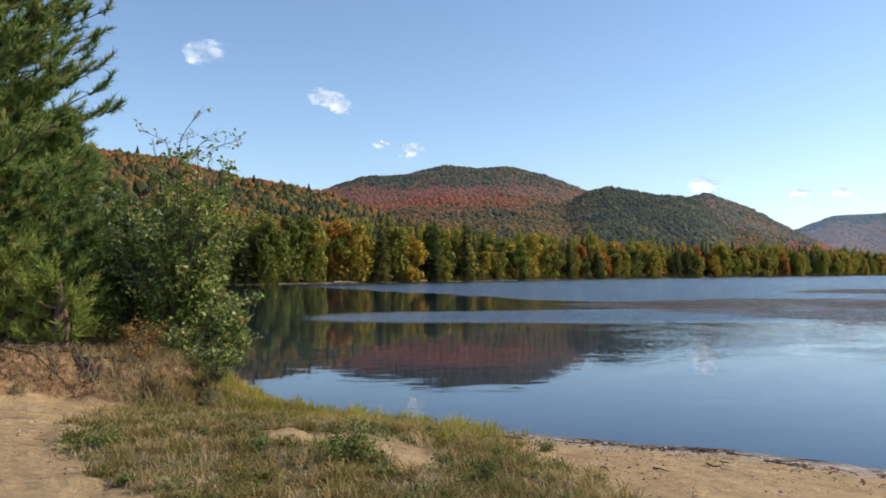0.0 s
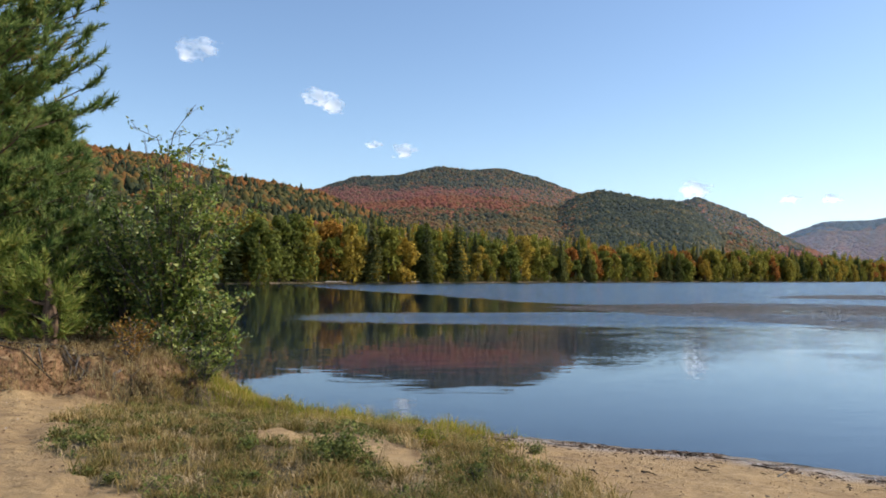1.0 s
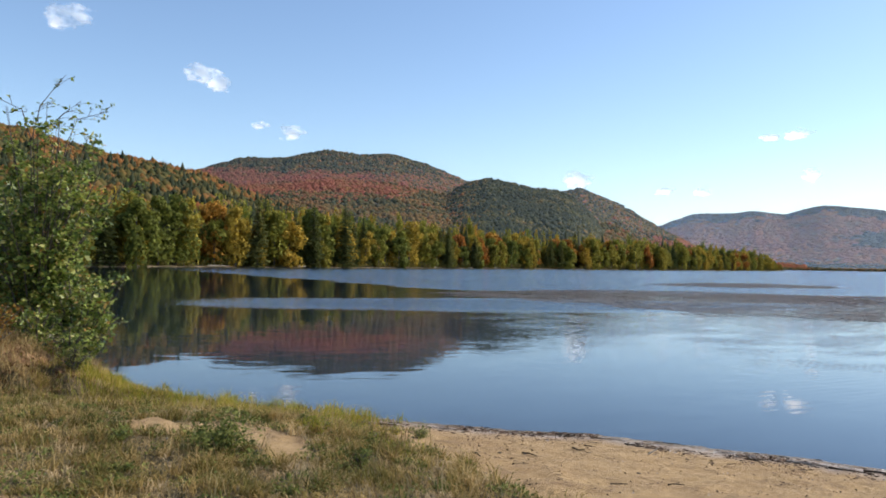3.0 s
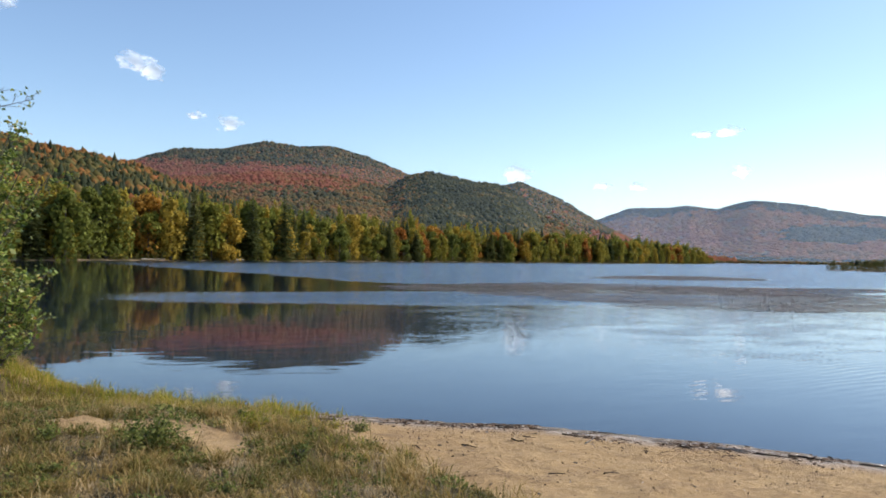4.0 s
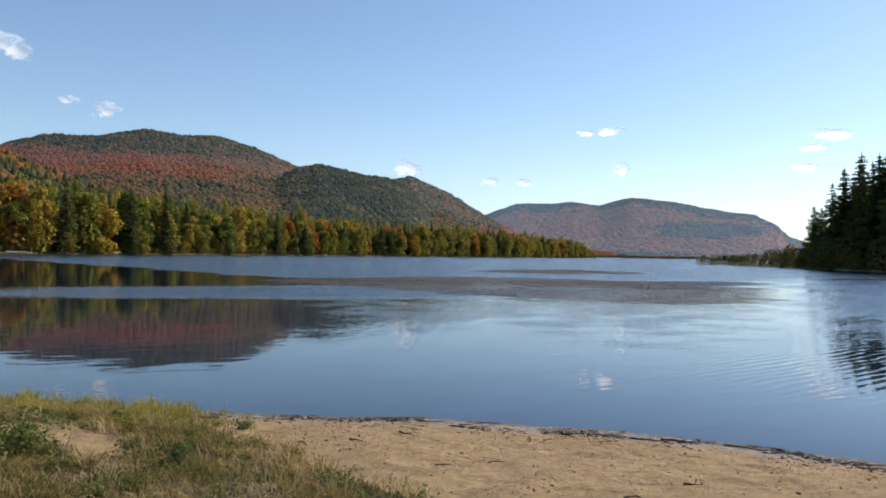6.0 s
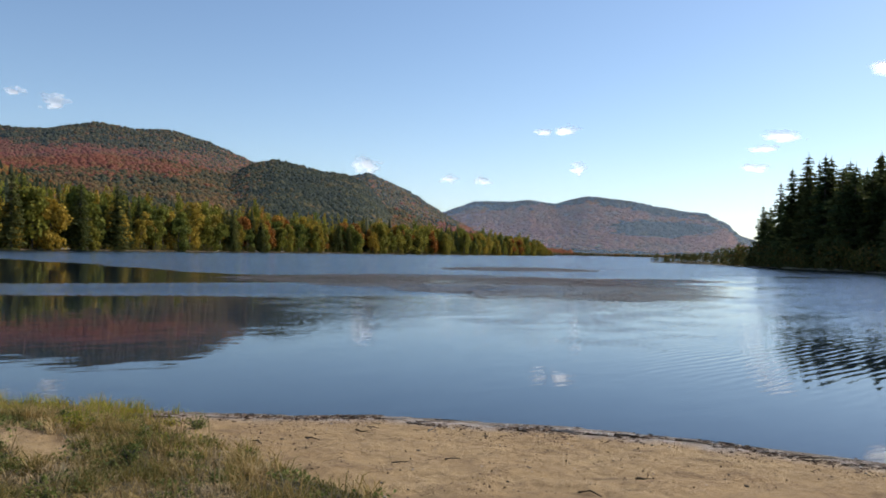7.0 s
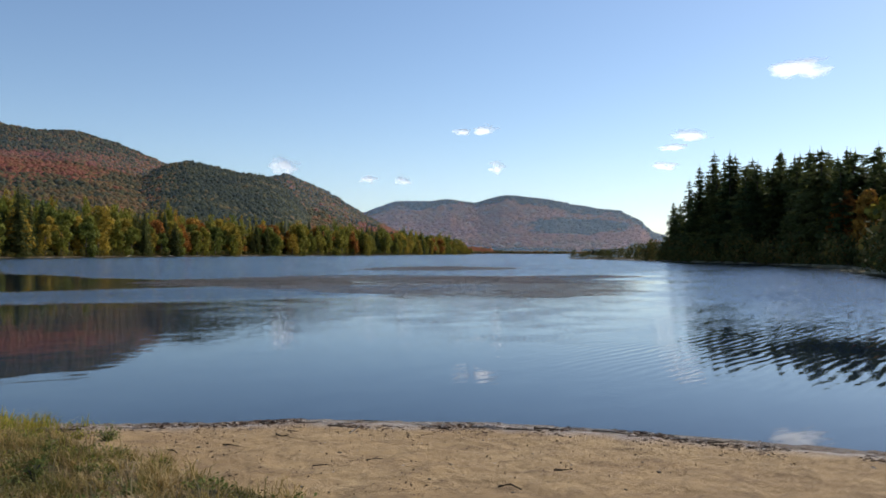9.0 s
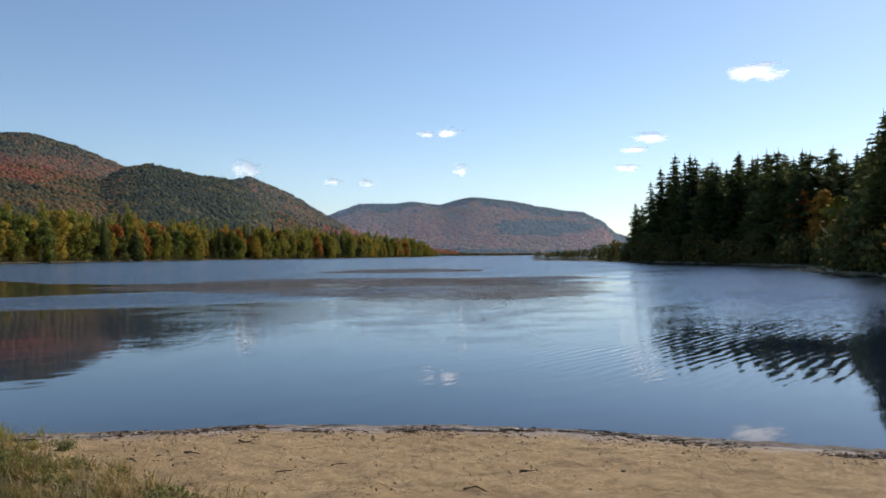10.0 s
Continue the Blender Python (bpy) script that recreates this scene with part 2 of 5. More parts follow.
    normal = g.node("ShaderNodeVectorMath", op="NORMALIZE", i0=g.node("ShaderNodeVectorMath", op="ADD", i0=slope, i1=(0.0, 0.0, 1.0)))
    g.nodes.remove(g.bsdf)
    gloss = g.nodes.new("ShaderNodeBsdfGlossy")
    g.put(gloss.inputs["Color"], (0.96, 0.97, 1.0))
    g.put(gloss.inputs["Roughness"], g.math("MULTIPLY_ADD", rough_mask, 0.06, 0.026))
    g.links.new(normal, gloss.inputs["Normal"])
    clear = g.nodes.new("ShaderNodeBsdfTransparent")
    g.put(clear.inputs[0], (0.4, 0.42, 0.4))
    body = g.nodes.new("ShaderNodeBsdfDiffuse")  # light scattered back out of the water itself
    g.put(body.inputs[0], (0.02, 0.036, 0.064))
    under = g.nodes.new("ShaderNodeMixShader")
    under.inputs[0].default_value = 0.45
    g.links.new(clear.outputs[0], under.inputs[1])
    g.links.new(body.outputs[0], under.inputs[2])
    fres = g.nodes.new("ShaderNodeFresnel")
    fres.inputs[0].default_value = 1.333
    g.links.new(normal, fres.inputs["Normal"])
    mx = g.nodes.new("ShaderNodeMixShader")
    g.links.new(fres.outputs[0], mx.inputs[0])
    g.links.new(under.outputs[0], mx.inputs[1])
    g.links.new(gloss.outputs[0], mx.inputs[2])
    g.links.new(mx.outputs[0], g.out.inputs[0])
    return g.mat


# ---- the lie of the land ----
# shores in metres, walked with the lake on the right hand
BEACH = [(60, 10), (30, -12), (14, -3), (8.75, 4.4), (7.8, 5.6), (6.55, 7.1), (5.6, 8.05), (4.85, 8.55), (3.6, 9.45), (2.4, 9.9), (1.25, 10.5), (0.1, 11.2), (-0.8, 11.75), (-1.7, 12.3), (-2.6, 13.2), (-3.75, 14.9)]
COVE = [(-6, 20), (-15, 42), (-36, 95), (-66, 180), (-68, 222), (-53, 236), (-36, 262), (-5, 287), (60, 375), (140, 460), (280, 578), (453, 756), (575, 874)]
FAR_SHORE = [(560, 960), (640, 1300), (900, 1750), (1300, 1900), (1500, 1600), (1000, 980), (610, 690), (565, 600), (500, 455), (420, 380), (260, 244), (194, 230)]
RIGHT_SHORE = [(185, 187), (162, 149), (147, 122), (137, 98), (119, 74), (110, 62), (88, 50), (76, 41), (70, 32)]
LAKE = np.array(BEACH + COVE + FAR_SHORE + RIGHT_SHORE, float)


def inland(px, py):
    """Metres from the shore: positive on land, negative out in the lake."""
    a, b = LAKE, np.roll(LAKE, -1, axis=0)
    if px.size < 40:  # few places: all shores at once
        qx, qy, e = px.reshape(-1, 1), py.reshape(-1, 1), b - a
        s = np.clip(((qx - a[:, 0]) * e[:, 0] + (qy - a[:, 1]) * e[:, 1]) / (e ** 2).sum(1), 0, 1)
        best = np.hypot(qx - a[:, 0] - s * e[:, 0], qy - a[:, 1] - s * e[:, 1]).min(1)
        rise = np.where(e[:, 1] == 0, 1e-9, e[:, 1])
        inside = (((a[:, 1] > qy) != (b[:, 1] > qy)) & (qx < e[:, 0] * (qy - a[:, 1]) / rise + a[:, 0])).sum(1) % 2 == 1
        return np.where(inside, -best, best).reshape(px.shape)
    best, inside = np.full(px.shape, 1e9), np.zeros(px.shape, bool)
    for (ax, ay), (bx, by) in zip(a, b):
        dx, dy = bx - ax, by - ay
        s = np.clip(((px - ax) * dx + (py - ay) * dy) / (dx * dx + dy * dy), 0, 1)
        best = np.minimum(best, np.hypot(px - ax - s * dx, py - ay - s * dy))
        if ay != by:
            inside ^= ((ay > py) != (by > py)) & (px < (bx - ax) * (py - ay) / (by - ay) + ax)
    return np.where(inside, -best, best)


# crests: degrees clockwise from +y, degrees above the eye's level, then the crest's distance and the reach of its slopes
CREST_LEFT = (([-60, -40, -25, -20, -16, -12.7, -8.7, -5.7, -1.4, 3, 10, 18], [8, 9.0, 8.4, 8.0, 6.95, 6.5, 5.8, 4.6, 3.2, 2.2, 1.5, 0.8]), 820, 560, 900)
CREST_MAIN = (([-16, -8.7, -6.1, -2, 0.1, 2.9, 5, 7.5, 10.9, 14, 20, 26], [5.4, 6.5, 7.27, 7.8, 8.14, 7.97, 8.0, 7.42, 6.28, 5.1, 3.9, 2.0]), 2700, 1900, 1500)
CREST_DARK = (([5, 8, 10.5, 12.3, 15.3, 17.4, 18.6, 19.5, 20.5, 21.4, 23, 25], [2.5, 4.2, 5.8, 6.25, 5.7, 5.4, 4.95, 4.2, 3.1, 2.0, 0.6, 0.2]), 1900, 1000, 700)
CREST_BACK = (([15, 17, 19.2, 21.8, 25, 28, 32, 36], [4.6, 5.2, 5.6, 4.5, 2.7, 1.1, 0.4, 0.0]), 2350, 1000, 700)
CREST_FAR = (([12, 20, 25, 27.3, 29.4, 31.4, 33.5, 35.6, 38.2, 40.4, 43.8, 45.3, 46.1, 48, 60], [1.5, 2.2, 3.0, 3.85, 3.8, 4.0, 3.75, 4.38, 4.0, 3.6, 3.1, 2.45, 1.6, 0.9, 0.7]), 4300, 1100, 600)
CRESTS = [CREST_LEFT, CREST_MAIN, CREST_DARK, CREST_BACK, CREST_FAR]


def hill(px, py, crest):
    (az, el), dist, front, back = crest
    r, a = np.hypot(px, py), np.degrees(np.arctan2(px, py))
    top = EYE + dist * np.tan(np.radians(np.interp(a, az, el, left=0, right=0)))
    up = np.clip(1 - (dist - r) / front, 0, 1) ** 1.25
    down = 0.5 + 0.5 * np.cos(np.pi * np.clip((r - dist) / back, 0, 1))
    return top * np.where(r < dist, up, down)


def wobble(px, py, scale, octaves=4):
    """Smooth noise from turned sine waves, about -1 to 1."""
    z, k, w = np.zeros(px.shape), 1.0 / scale, 1.0
    for i in range(octaves):
        c, s = math.cos(1.7 * i + 0.4), math.sin(1.7 * i + 0.4)
        u, v = (px * c - py * s) * k * 6.283, (px * s + py * c) * k * 6.283
        z += w * np.sin(u + 1.3 * np.sin(v * 0.7 + i)) * np.sin(v + 1.1 * np.cos(u * 0.6 - i))
        k, w = k * 2.03, w * 0.5
    return z / 1.5


def smooth(v, lo, hi):
    s = np.clip((v - lo) / (hi - lo), 0, 1)
    return s * s * (3 - 2 * s)


def scarp(px, py):
    """0 on the path, 1 on the bank above it, where pine and bush stand."""
    # line along the foot of the bank
    d = (px + 4.2) * -0.34 + (py - 11.2) * 0.94
    d = np.minimum(d, (-2.7 - px) * 0.85 + (py - 12.6) * 0.3 + 0.4)
    return smooth(d + 0.3 * wobble(px, py, 1.6, 3), -0.1, 1.6)


def ground_height(px, py):
    d = inland(px, py)
    r = np.hypot(px, py)
    near = r < 60
    land = 0.03 + 0.52 * smooth(d, -0.1, 5.5) + 0.03 * np.clip(d - 5, 0, 8)
    mound = np.exp(-(((px + 1.2) / 2.6) ** 2 + ((py - 8.6) / 1.9) ** 2)) * smooth(d, 0.1, 2.0)
    land = land + 0.16 * mound * near + (0.62 * scarp(px, py) * smooth(d, 0.2, 1.8)) * near
    land += np.where(near, (0.035 * wobble(px, py, 1.3, 4) + 0.011 * wobble(py, px, 0.33, 3) + 0.03 * wobble(px, py, 0.62, 2) * mound ** 0.5) * smooth(d, 0.1, 1.5), 0)
    far = 0.25 + np.clip(d, 0, 30) * 0.04 + 0.6 * wobble(px, py, 45, 3) * smooth(d, 4, 30)
    land = np.where(near, land, far)
    h = np.zeros(px.shape)
    for c in CRESTS:
        h = np.maximum(h, hill(px, py, c))
    h = h * smooth(d, 10, 160)
    land = np.maximum(land, h * (1 + 0.02 * wobble(px, py, 420, 4)))
    bed = np.maximum(d * 0.2, -2.5)
    return np.where(d > 0, land, bed)


def height_at(px, py):
    return float(ground_height(np.array([px], float), np.array([py], float))[0])


def mesh_object(name, verts, faces, materials=(), parent=None, smooth_shade=False):
    me = bpy.data.meshes.new(name)
    if isinstance(verts, np.ndarray) and isinstance(faces, np.ndarray):
        n, k = faces.shape
        me.vertices.add(len(verts))
        me.vertices.foreach_set("co", verts.astype(np.float32).ravel())
        me.loops.add(n * k)
        me.loops.foreach_set("vertex_index", faces.astype(np.int32).ravel())
        me.polygons.add(n)
        me.polygons.foreach_set("loop_start", np.arange(0, n * k, k, dtype=np.int32))
        me.update(calc_edges=True)
        me.validate()
    else:
        me.from_pydata([tuple(v) for v in verts], [], faces if isinstance(faces, list) else faces.tolist())
    for m in materials:
        me.materials.append(m)
    if smooth_shade:
        me.shade_smooth()
    ob = new(name, me)
    ob.parent = parent
    return ob


def polar_grid(radii, angles):
    rr, aa = np.meshgrid(radii, angles, indexing="ij")
    px, py = (rr * np.sin(aa)).ravel(), (rr * np.cos(aa)).ravel()
    n, m = len(radii), len(angles)
    i, j = np.meshgrid(np.arange(n - 1), np.arange(m), indexing="ij")
    a, b = (i * m + j).ravel(), (i * m + (j + 1) % m).ravel()
    return px, py, np.stack([a, b, b + m, a + m], 1)


def build_ground():
    radii = np.concatenate([np.arange(0.02, 4.4, 0.25), np.arange(4.5, 18, 0.08), np.geomspace(18, 4900, 190)])
    angles = np.radians(np.concatenate([np.arange(-40, 70, 0.4), np.arange(70, 320, 2.5)]))
    px, py, faces = polar_grid(radii, angles)
    pz = ground_height(px, py)
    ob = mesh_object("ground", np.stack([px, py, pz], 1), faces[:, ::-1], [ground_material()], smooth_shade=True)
    d = inland(px, py)
    grass, litter, wet = ground_cover(px, py, d)
    col = ob.data.color_attributes.new("cover", "FLOAT_COLOR", "POINT")
    col.data.foreach_set("color", np.stack([grass, litter, wet, np.ones_like(wet)], 1).astype(np.float32).ravel())
    return tagged(ob, "sandy lake beach with worn grass and forested hills behind", "ground", kind="structure")


def ground_cover(px, py, d):
    """How much turf, pine litter and wet sand lies at each place, 0 to 1."""
    r = np.hypot(px, py)
    w = 0.25 * wobble(px, py, 1.9, 4)
    # turf between the path and the beach
    right = smooth(1.05 + np.where(py < 7.2, (7.2 - py) * 0.32, -(py - 7.2) * 0.28) - px + w, -0.35, 0.3)
    left = smooth(px - (-3.75 - np.where(py > 7.5, (py - 7.5) * 0.28, (py - 7.5) * 0.85)) + w, -0.35, 0.3)
    grass = right * left * smooth(d, 0.05, 0.8)
    bare = np.exp(-(((px + 1.5) / 0.42) ** 2 + ((py - 8.05) / 0.3) ** 2)) + np.exp(-(((px + 0.95) / 0.45) ** 2 + ((py - 7.95) / 0.2) ** 2)) + np.exp(-(((px + 0.45) / 0.3) ** 2 + ((py - 7.45) / 0.34) ** 2)) + 0.8 * np.exp(-(((px + 0.25) / 0.18) ** 2 + ((py - 6.95) / 0.3) ** 2))
    grass = np.clip(grass - 1.7 * bare, 0, 1)
    bank = scarp(px, py)
    litter = np.where(r < 60, smooth(bank, 0.02, 0.3) * smooth(d, 0.2, 1.0), 0)
    far = (r > 40) * smooth(d, -0.2, 0.8)
    grass = np.maximum(np.where(r < 60, grass * (1 - 0.8 * bank), 0), far)
    wet = np.where(d < 0, 1.0, smooth(d + 0.15 * wobble(px, py, 1.1, 3), 0.75, 0.1))
    return grass, litter, wet


ground = build_ground()
water = mesh_object("water", [(-900, -400, 0), (2600, -400, 0), (2600, 2600, 0), (-900, 2600, 0)], [(0, 1, 2, 3)], [water_material()])
tagged(water, "calm blue lake water with wind-ruffled lanes", "lake water", kind="structure")

# ---- forest ----
rng = np.random.default_rng(7)


def ico(level=0):
    bm = bmesh.new()
    bmesh.ops.create_icosphere(bm, subdivisions=level + 1, radius=1)
    v = np.array([x.co[:] for x in bm.verts])
    f = np.array([[q.index for q in p.verts] for p in bm.faces])
    bm.free()
    return v, f


def cone_shape(sides=6, tiers=2):
    v, f = [], []
    for t in range(tiers):
        base, lo, hi = len(v), t * 0.8 / tiers, 1.0 if t == tiers - 1 else (t + 1.7) * 0.8 / tiers
        rad = 1 - 0.75 * t / max(tiers, 1)
        for k in range(sides):
            a = 6.283 * k / sides + t
            v.append((rad * math.cos(a), rad * math.sin(a), lo))
        v.append((0, 0, hi))
        f += [(base + k, base + (k + 1) % sides, base + sides) for k in range(sides)]
    return np.array(v), np.array(f)


def scatter_mesh(name, shapes, spots, sizes, material, label, category="trees"):
    """Thousands of crowns in one mesh: each a ruffled copy of one of the shapes."""
    spots, sizes = np.array(spots, float), np.array(sizes, float)
    kind = rng.integers(len(shapes), size=len(spots))
    vs, fs, base = [], [], 0
    for i, (sv, sf) in enumerate(shapes):
        p, (w, h) = spots[kind == i], sizes[kind == i].T[:, :, None]
        n, m = len(p), len(sv)
        if not n:
            continue
        a = rng.uniform(0, 6.283, (n, 1))
        c, s, k = np.cos(a), np.sin(a), 1 + (0.28 if m < 60 else 0.0) * rng.uniform(-1, 1, (n, m))
        x, y, z = sv.T
        vs.append(np.stack([(x * c - y * s) * w * k + p[:, :1], (x * s + y * c) * w * k + p[:, 1:2], z * h * k + p[:, 2:]], 2).reshape(-1, 3))
        fs.append((sf[None] + (base + np.arange(n) * m)[:, None, None]).reshape(-1, 3))
        base += n * m
    ob = mesh_object(name, np.concatenate(vs), np.concatenate(fs), [material], smooth_shade=shapes is ROUND_LOW)
    return tagged(ob, label, category, kind="stuff")



def dome(shape):
    """The upper part of a crown; its underside never shows on a closed canopy."""
    v, f = shape
    return v, f[v[f].mean(1)[:, 2] > -0.3]


ROUND_LOW = [dome(ico(0))]
CONE = [cone_shape(7, 3)]
CONE_LOW = [cone_shape(5, 2)]


def hill_spots(az0, az1, r0, r1, count, keep):
    """Random places on the slopes, evenly over the ground, where keep(x, y, z, az) says so."""
    a = np.radians(rng.uniform(az0, az1, count))
    r = np.sqrt(rng.uniform(r0 ** 2, r1 ** 2, count))
    x, y = r * np.sin(a), r * np.cos(a)
    z = ground_height(x, y)
    ok = keep(x, y, z, np.degrees(a), r) & (inland(x, y) > 42)
    return np.stack([x, y, z], 1)[ok]


def sized(n, w, h, spread=0.3):
    k = rng.uniform(1 - spread, 1 + spread, n)
    return np.stack([k * w, k * h * rng.uniform(0.85, 1.2, n)], 1)


def noise_mask(x, y, scale, level):
    return wobble(x, y, scale, 4) + rng.uniform(-0.35, 0.35, len(x)) > level


def plant_hills():
    # left hill: orange maples along the crest, birch and dark conifers below
    crest = lambda x, y, a, r: np.degrees(np.arctan2(ground_height(x, y) - EYE, r)) / np.interp(a, *CREST_LEFT[0]) + rng.uniform(-0.06, 0.06, len(x))
    s = hill_spots(-32, 24, 290, 900, 32000, lambda x, y, z, a, r: noise_mask(x, y, 110, 0.2) | (crest(x, y, a, r) > 0.88))
    rim = crest(s[:, 0], s[:, 1], np.degrees(np.arctan2(s[:, 0], s[:, 1])), np.hypot(s[:, 0], s[:, 1])) + 0.12 * wobble(s[:, 0], s[:, 1], 130, 3) > 0.93
    s[:, 2] += rng.uniform(2, 6, len(s))
    scatter_mesh("left_hill_maple_forest", ROUND_LOW, s[rim], sized(rim.sum(), 2.9, 3.4, 0.45), MAT_HILL_ORANGE, "orange and red maple forest along the near hill's crest", "forest")
    s = s[~rim]
    scatter_mesh("left_hill_broadleaf_forest", ROUND_LOW, s, sized(len(s), 3.1, 3.9, 0.5), MAT_HILL_MIX, "autumn-coloured broadleaf forest on the near hillside", "forest")
    s = hill_spots(-32, 24, 290, 900, 11500, lambda x, y, z, a, r: ~noise_mask(x, y, 110, 0.15) & (crest(x, y, a, r) < 0.95))
    k = rng.uniform(0, 1, len(s)) < 0.5
    scatter_mesh("left_hill_conifer_forest", CONE, s[k], sized(k.sum(), 3.0, 9.5, 0.5), MAT_HILL_DARK, "dark spruce and fir forest on the near hillside", "forest")
    s = s[~k]
    s[:, 2] += 3
    scatter_mesh("left_hill_green_forest", ROUND_LOW, s, sized(len(s), 3.6, 5.0, 0.5), MAT_HILL_GREEN, "dark green and olive trees on the near hillside", "forest")
    # main mountain: dark top, a broad red belt, mixed below
    owner = lambda x, y: np.argmax([hill(x, y, c) for c in CRESTS], axis=0)
    upper = lambda x, y, r: np.degrees(np.arctan2(ground_height(x, y), r)) + 0.3 * wobble(x, y, 420, 4) + rng.uniform(-0.22, 0.22, len(x))
    east = lambda x, y, a: a + 2.5 * wobble(x, y, 300, 4) + rng.uniform(-3.5, 3.5, len(x))
    s = hill_spots(-14, 27, 1500, 2850, 27000, lambda x, y, z, a, r: (upper(x, y, r) > 6.45) & (owner(x, y) == 1))
    k = rng.uniform(0, 1, len(s)) < 0.2
    scatter_mesh("mountain_conifer_forest", CONE_LOW, s[k], sized(k.sum(), 4.8, 7, 0.35), MAT_HILL_DARK, "dark conifer forest on the mountain top", "forest")
    t = s[~k]
    t[:, 2] += 2
    k = rng.uniform(0, 1, len(t)) + 0.35 * wobble(t[:, 0], t[:, 1], 300, 3) < 0.3
    scatter_mesh("mountain_top_russet_forest", ROUND_LOW, t[k], sized(k.sum(), 5.2, 4.6, 0.4), MAT_HILL_MIX, "russet broadleaf trees among olive ones on the mountain top", "forest")
    t = t[~k]
    scatter_mesh("mountain_top_broadleaf_forest", ROUND_LOW, t, sized(len(t), 5.4, 4.8, 0.4), MAT_HILL_GREEN, "dull olive and russet broadleaf trees on the mountain top", "forest")
    belt = lambda x, y, a, r: (upper(x, y, r) < 6.6) & (upper(x, y, r) > 4.6 + 0.09 * np.clip(a, 0, 20)) & (east(x, y, a) < 11.5)
    s = hill_spots(-14, 27, 1300, 2650, 42000, lambda x, y, z, a, r: belt(x, y, a, r) & (owner(x, y) == 1))
    s[:, 2] += 2
    scatter_mesh("mountain_red_maple_forest", ROUND_LOW, s, sized(len(s), 5.0, 4.2, 0.45), MAT_HILL_RED, "red maple forest in a belt across the mountain", "forest")
    s = hill_spots(-14, 27, 900, 2600, 46000, lambda x, y, z, a, r: ((upper(x, y, r) < 5.0) | ((upper(x, y, r) < 6.5) & (east(x, y, a) > 7.5))) & (owner(x, y) == 1))
    s[:, 2] += 2
    k = (noise_mask(s[:, 0], s[:, 1], 240, 0.4)) & (rng.uniform(0, 1, len(s)) < 0.75)
    scatter_mesh("mountain_mixed_forest", ROUND_LOW, s[~k], sized((~k).sum(), 4.9, 5.0, 0.5), MAT_HILL_RUSSET, "mixed autumn forest on the lower mountain slope", "forest")
    scatter_mesh("mountain_olive_forest", ROUND_LOW, s[k], sized(k.sum(), 4.9, 5.2, 0.5), MAT_HILL_GREEN, "olive and dark green forest on the lower mountain slope", "forest")
    # dark hill in front of the mountain: conifers whose dark colour also paints its shade
    s = hill_spots(6, 27, 1000, 2000, 26000, lambda x, y, z, a, r: (hill(x, y, CREST_DARK) > 12) & (owner(x, y) == 2))
    far = np.degrees(np.arctan2(s[:, 0], s[:, 1])) + 1.2 * wobble(s[:, 0], s[:, 1], 260, 3)
    n = rng.uniform(0, 1, len(s))
    mixed = n < 0.75 * np.clip((12.2 - far) / 3.0, 0, 1)  # the mountain's mixed forest runs out on its flank
    olive = ~mixed & noise_mask(s[:, 0], s[:, 1], 170, 0.25) & (n < 0.75)
    dark = ~mixed & ~olive
    tall = dark & (rng.uniform(0, 1, len(s)) < 0.4)
    scatter_mesh("dark_hill_conifer_forest", CONE_LOW, s[tall], sized(tall.sum(), 4.4, 7.8, 0.35), MAT_HILL_DARK, "shaded dark green conifer forest on the steep hill", "forest")
    s[:, 2] += 2
    dark &= ~tall
    scatter_mesh("dark_hill_pine_forest", ROUND_LOW, s[dark], sized(dark.sum(), 5.0, 5.5, 0.4), MAT_HILL_DARK, "rounded pine crowns, dark to stand for the steep hill's shade", "forest")
    scatter_mesh("dark_hill_broadleaf_forest", ROUND_LOW, s[olive], sized(olive.sum(), 4.8, 5.5, 0.5), MAT_HILL_GREEN, "olive green broadleaf trees on the steep hill", "forest")
    scatter_mesh("dark_hill_autumn_forest", ROUND_LOW, s[mixed], sized(mixed.sum(), 4.8, 5.0, 0.5), MAT_HILL_MIX, "mixed autumn trees on the flank of the steep hill", "forest")
    s = hill_spots(15, 36, 1350, 2450, 22000, lambda x, y, z, a, r: (hill(x, y, CREST_BACK) > 8) & (a > 17) & (owner(x, y) == 3))
    s[:, 2] += 2
    k = (s[:, 2] > 70 + 26 * wobble(s[:, 0], s[:, 1], 250, 3)) & (rng.uniform(0, 1, len(s)) < 0.93)
    green = k & (rng.uniform(0, 1, len(s)) < 0.6)
    scatter_mesh("back_ridge_green_forest", ROUND_LOW, s[green], sized(green.sum(), 5.5, 5.5, 0.5), MAT_HILL_GREEN, "dull dark green forest on the ridge behind", "forest")
    k2 = k & ~green
    scatter_mesh("back_ridge_forest", ROUND_LOW, s[k2], sized(k2.sum(), 5.5, 5.5, 0.5), MAT_HILL_RUSSET, "dull green and russet forest on the ridge behind", "forest")
    scatter_mesh("back_ridge_red_forest", ROUND_LOW, s[~k], sized((~k).sum(), 5.5, 5.5, 0.5), MAT_HILL_RED, "red maple forest at the foot of the ridge", "forest")
    # far hills across the lake
    s = hill_spots(18, 62, 2300, 4400, 28000, lambda x, y, z, a, r: z > 4)
    x, y, z = s.T
    az, el = np.degrees(np.arctan2(x, y)), np.degrees(np.arctan2(z - EYE, np.hypot(x, y)))
    rough = 0.26 * wobble(x, y, 700, 4) + rng.uniform(-0.16, 0.16, len(s))
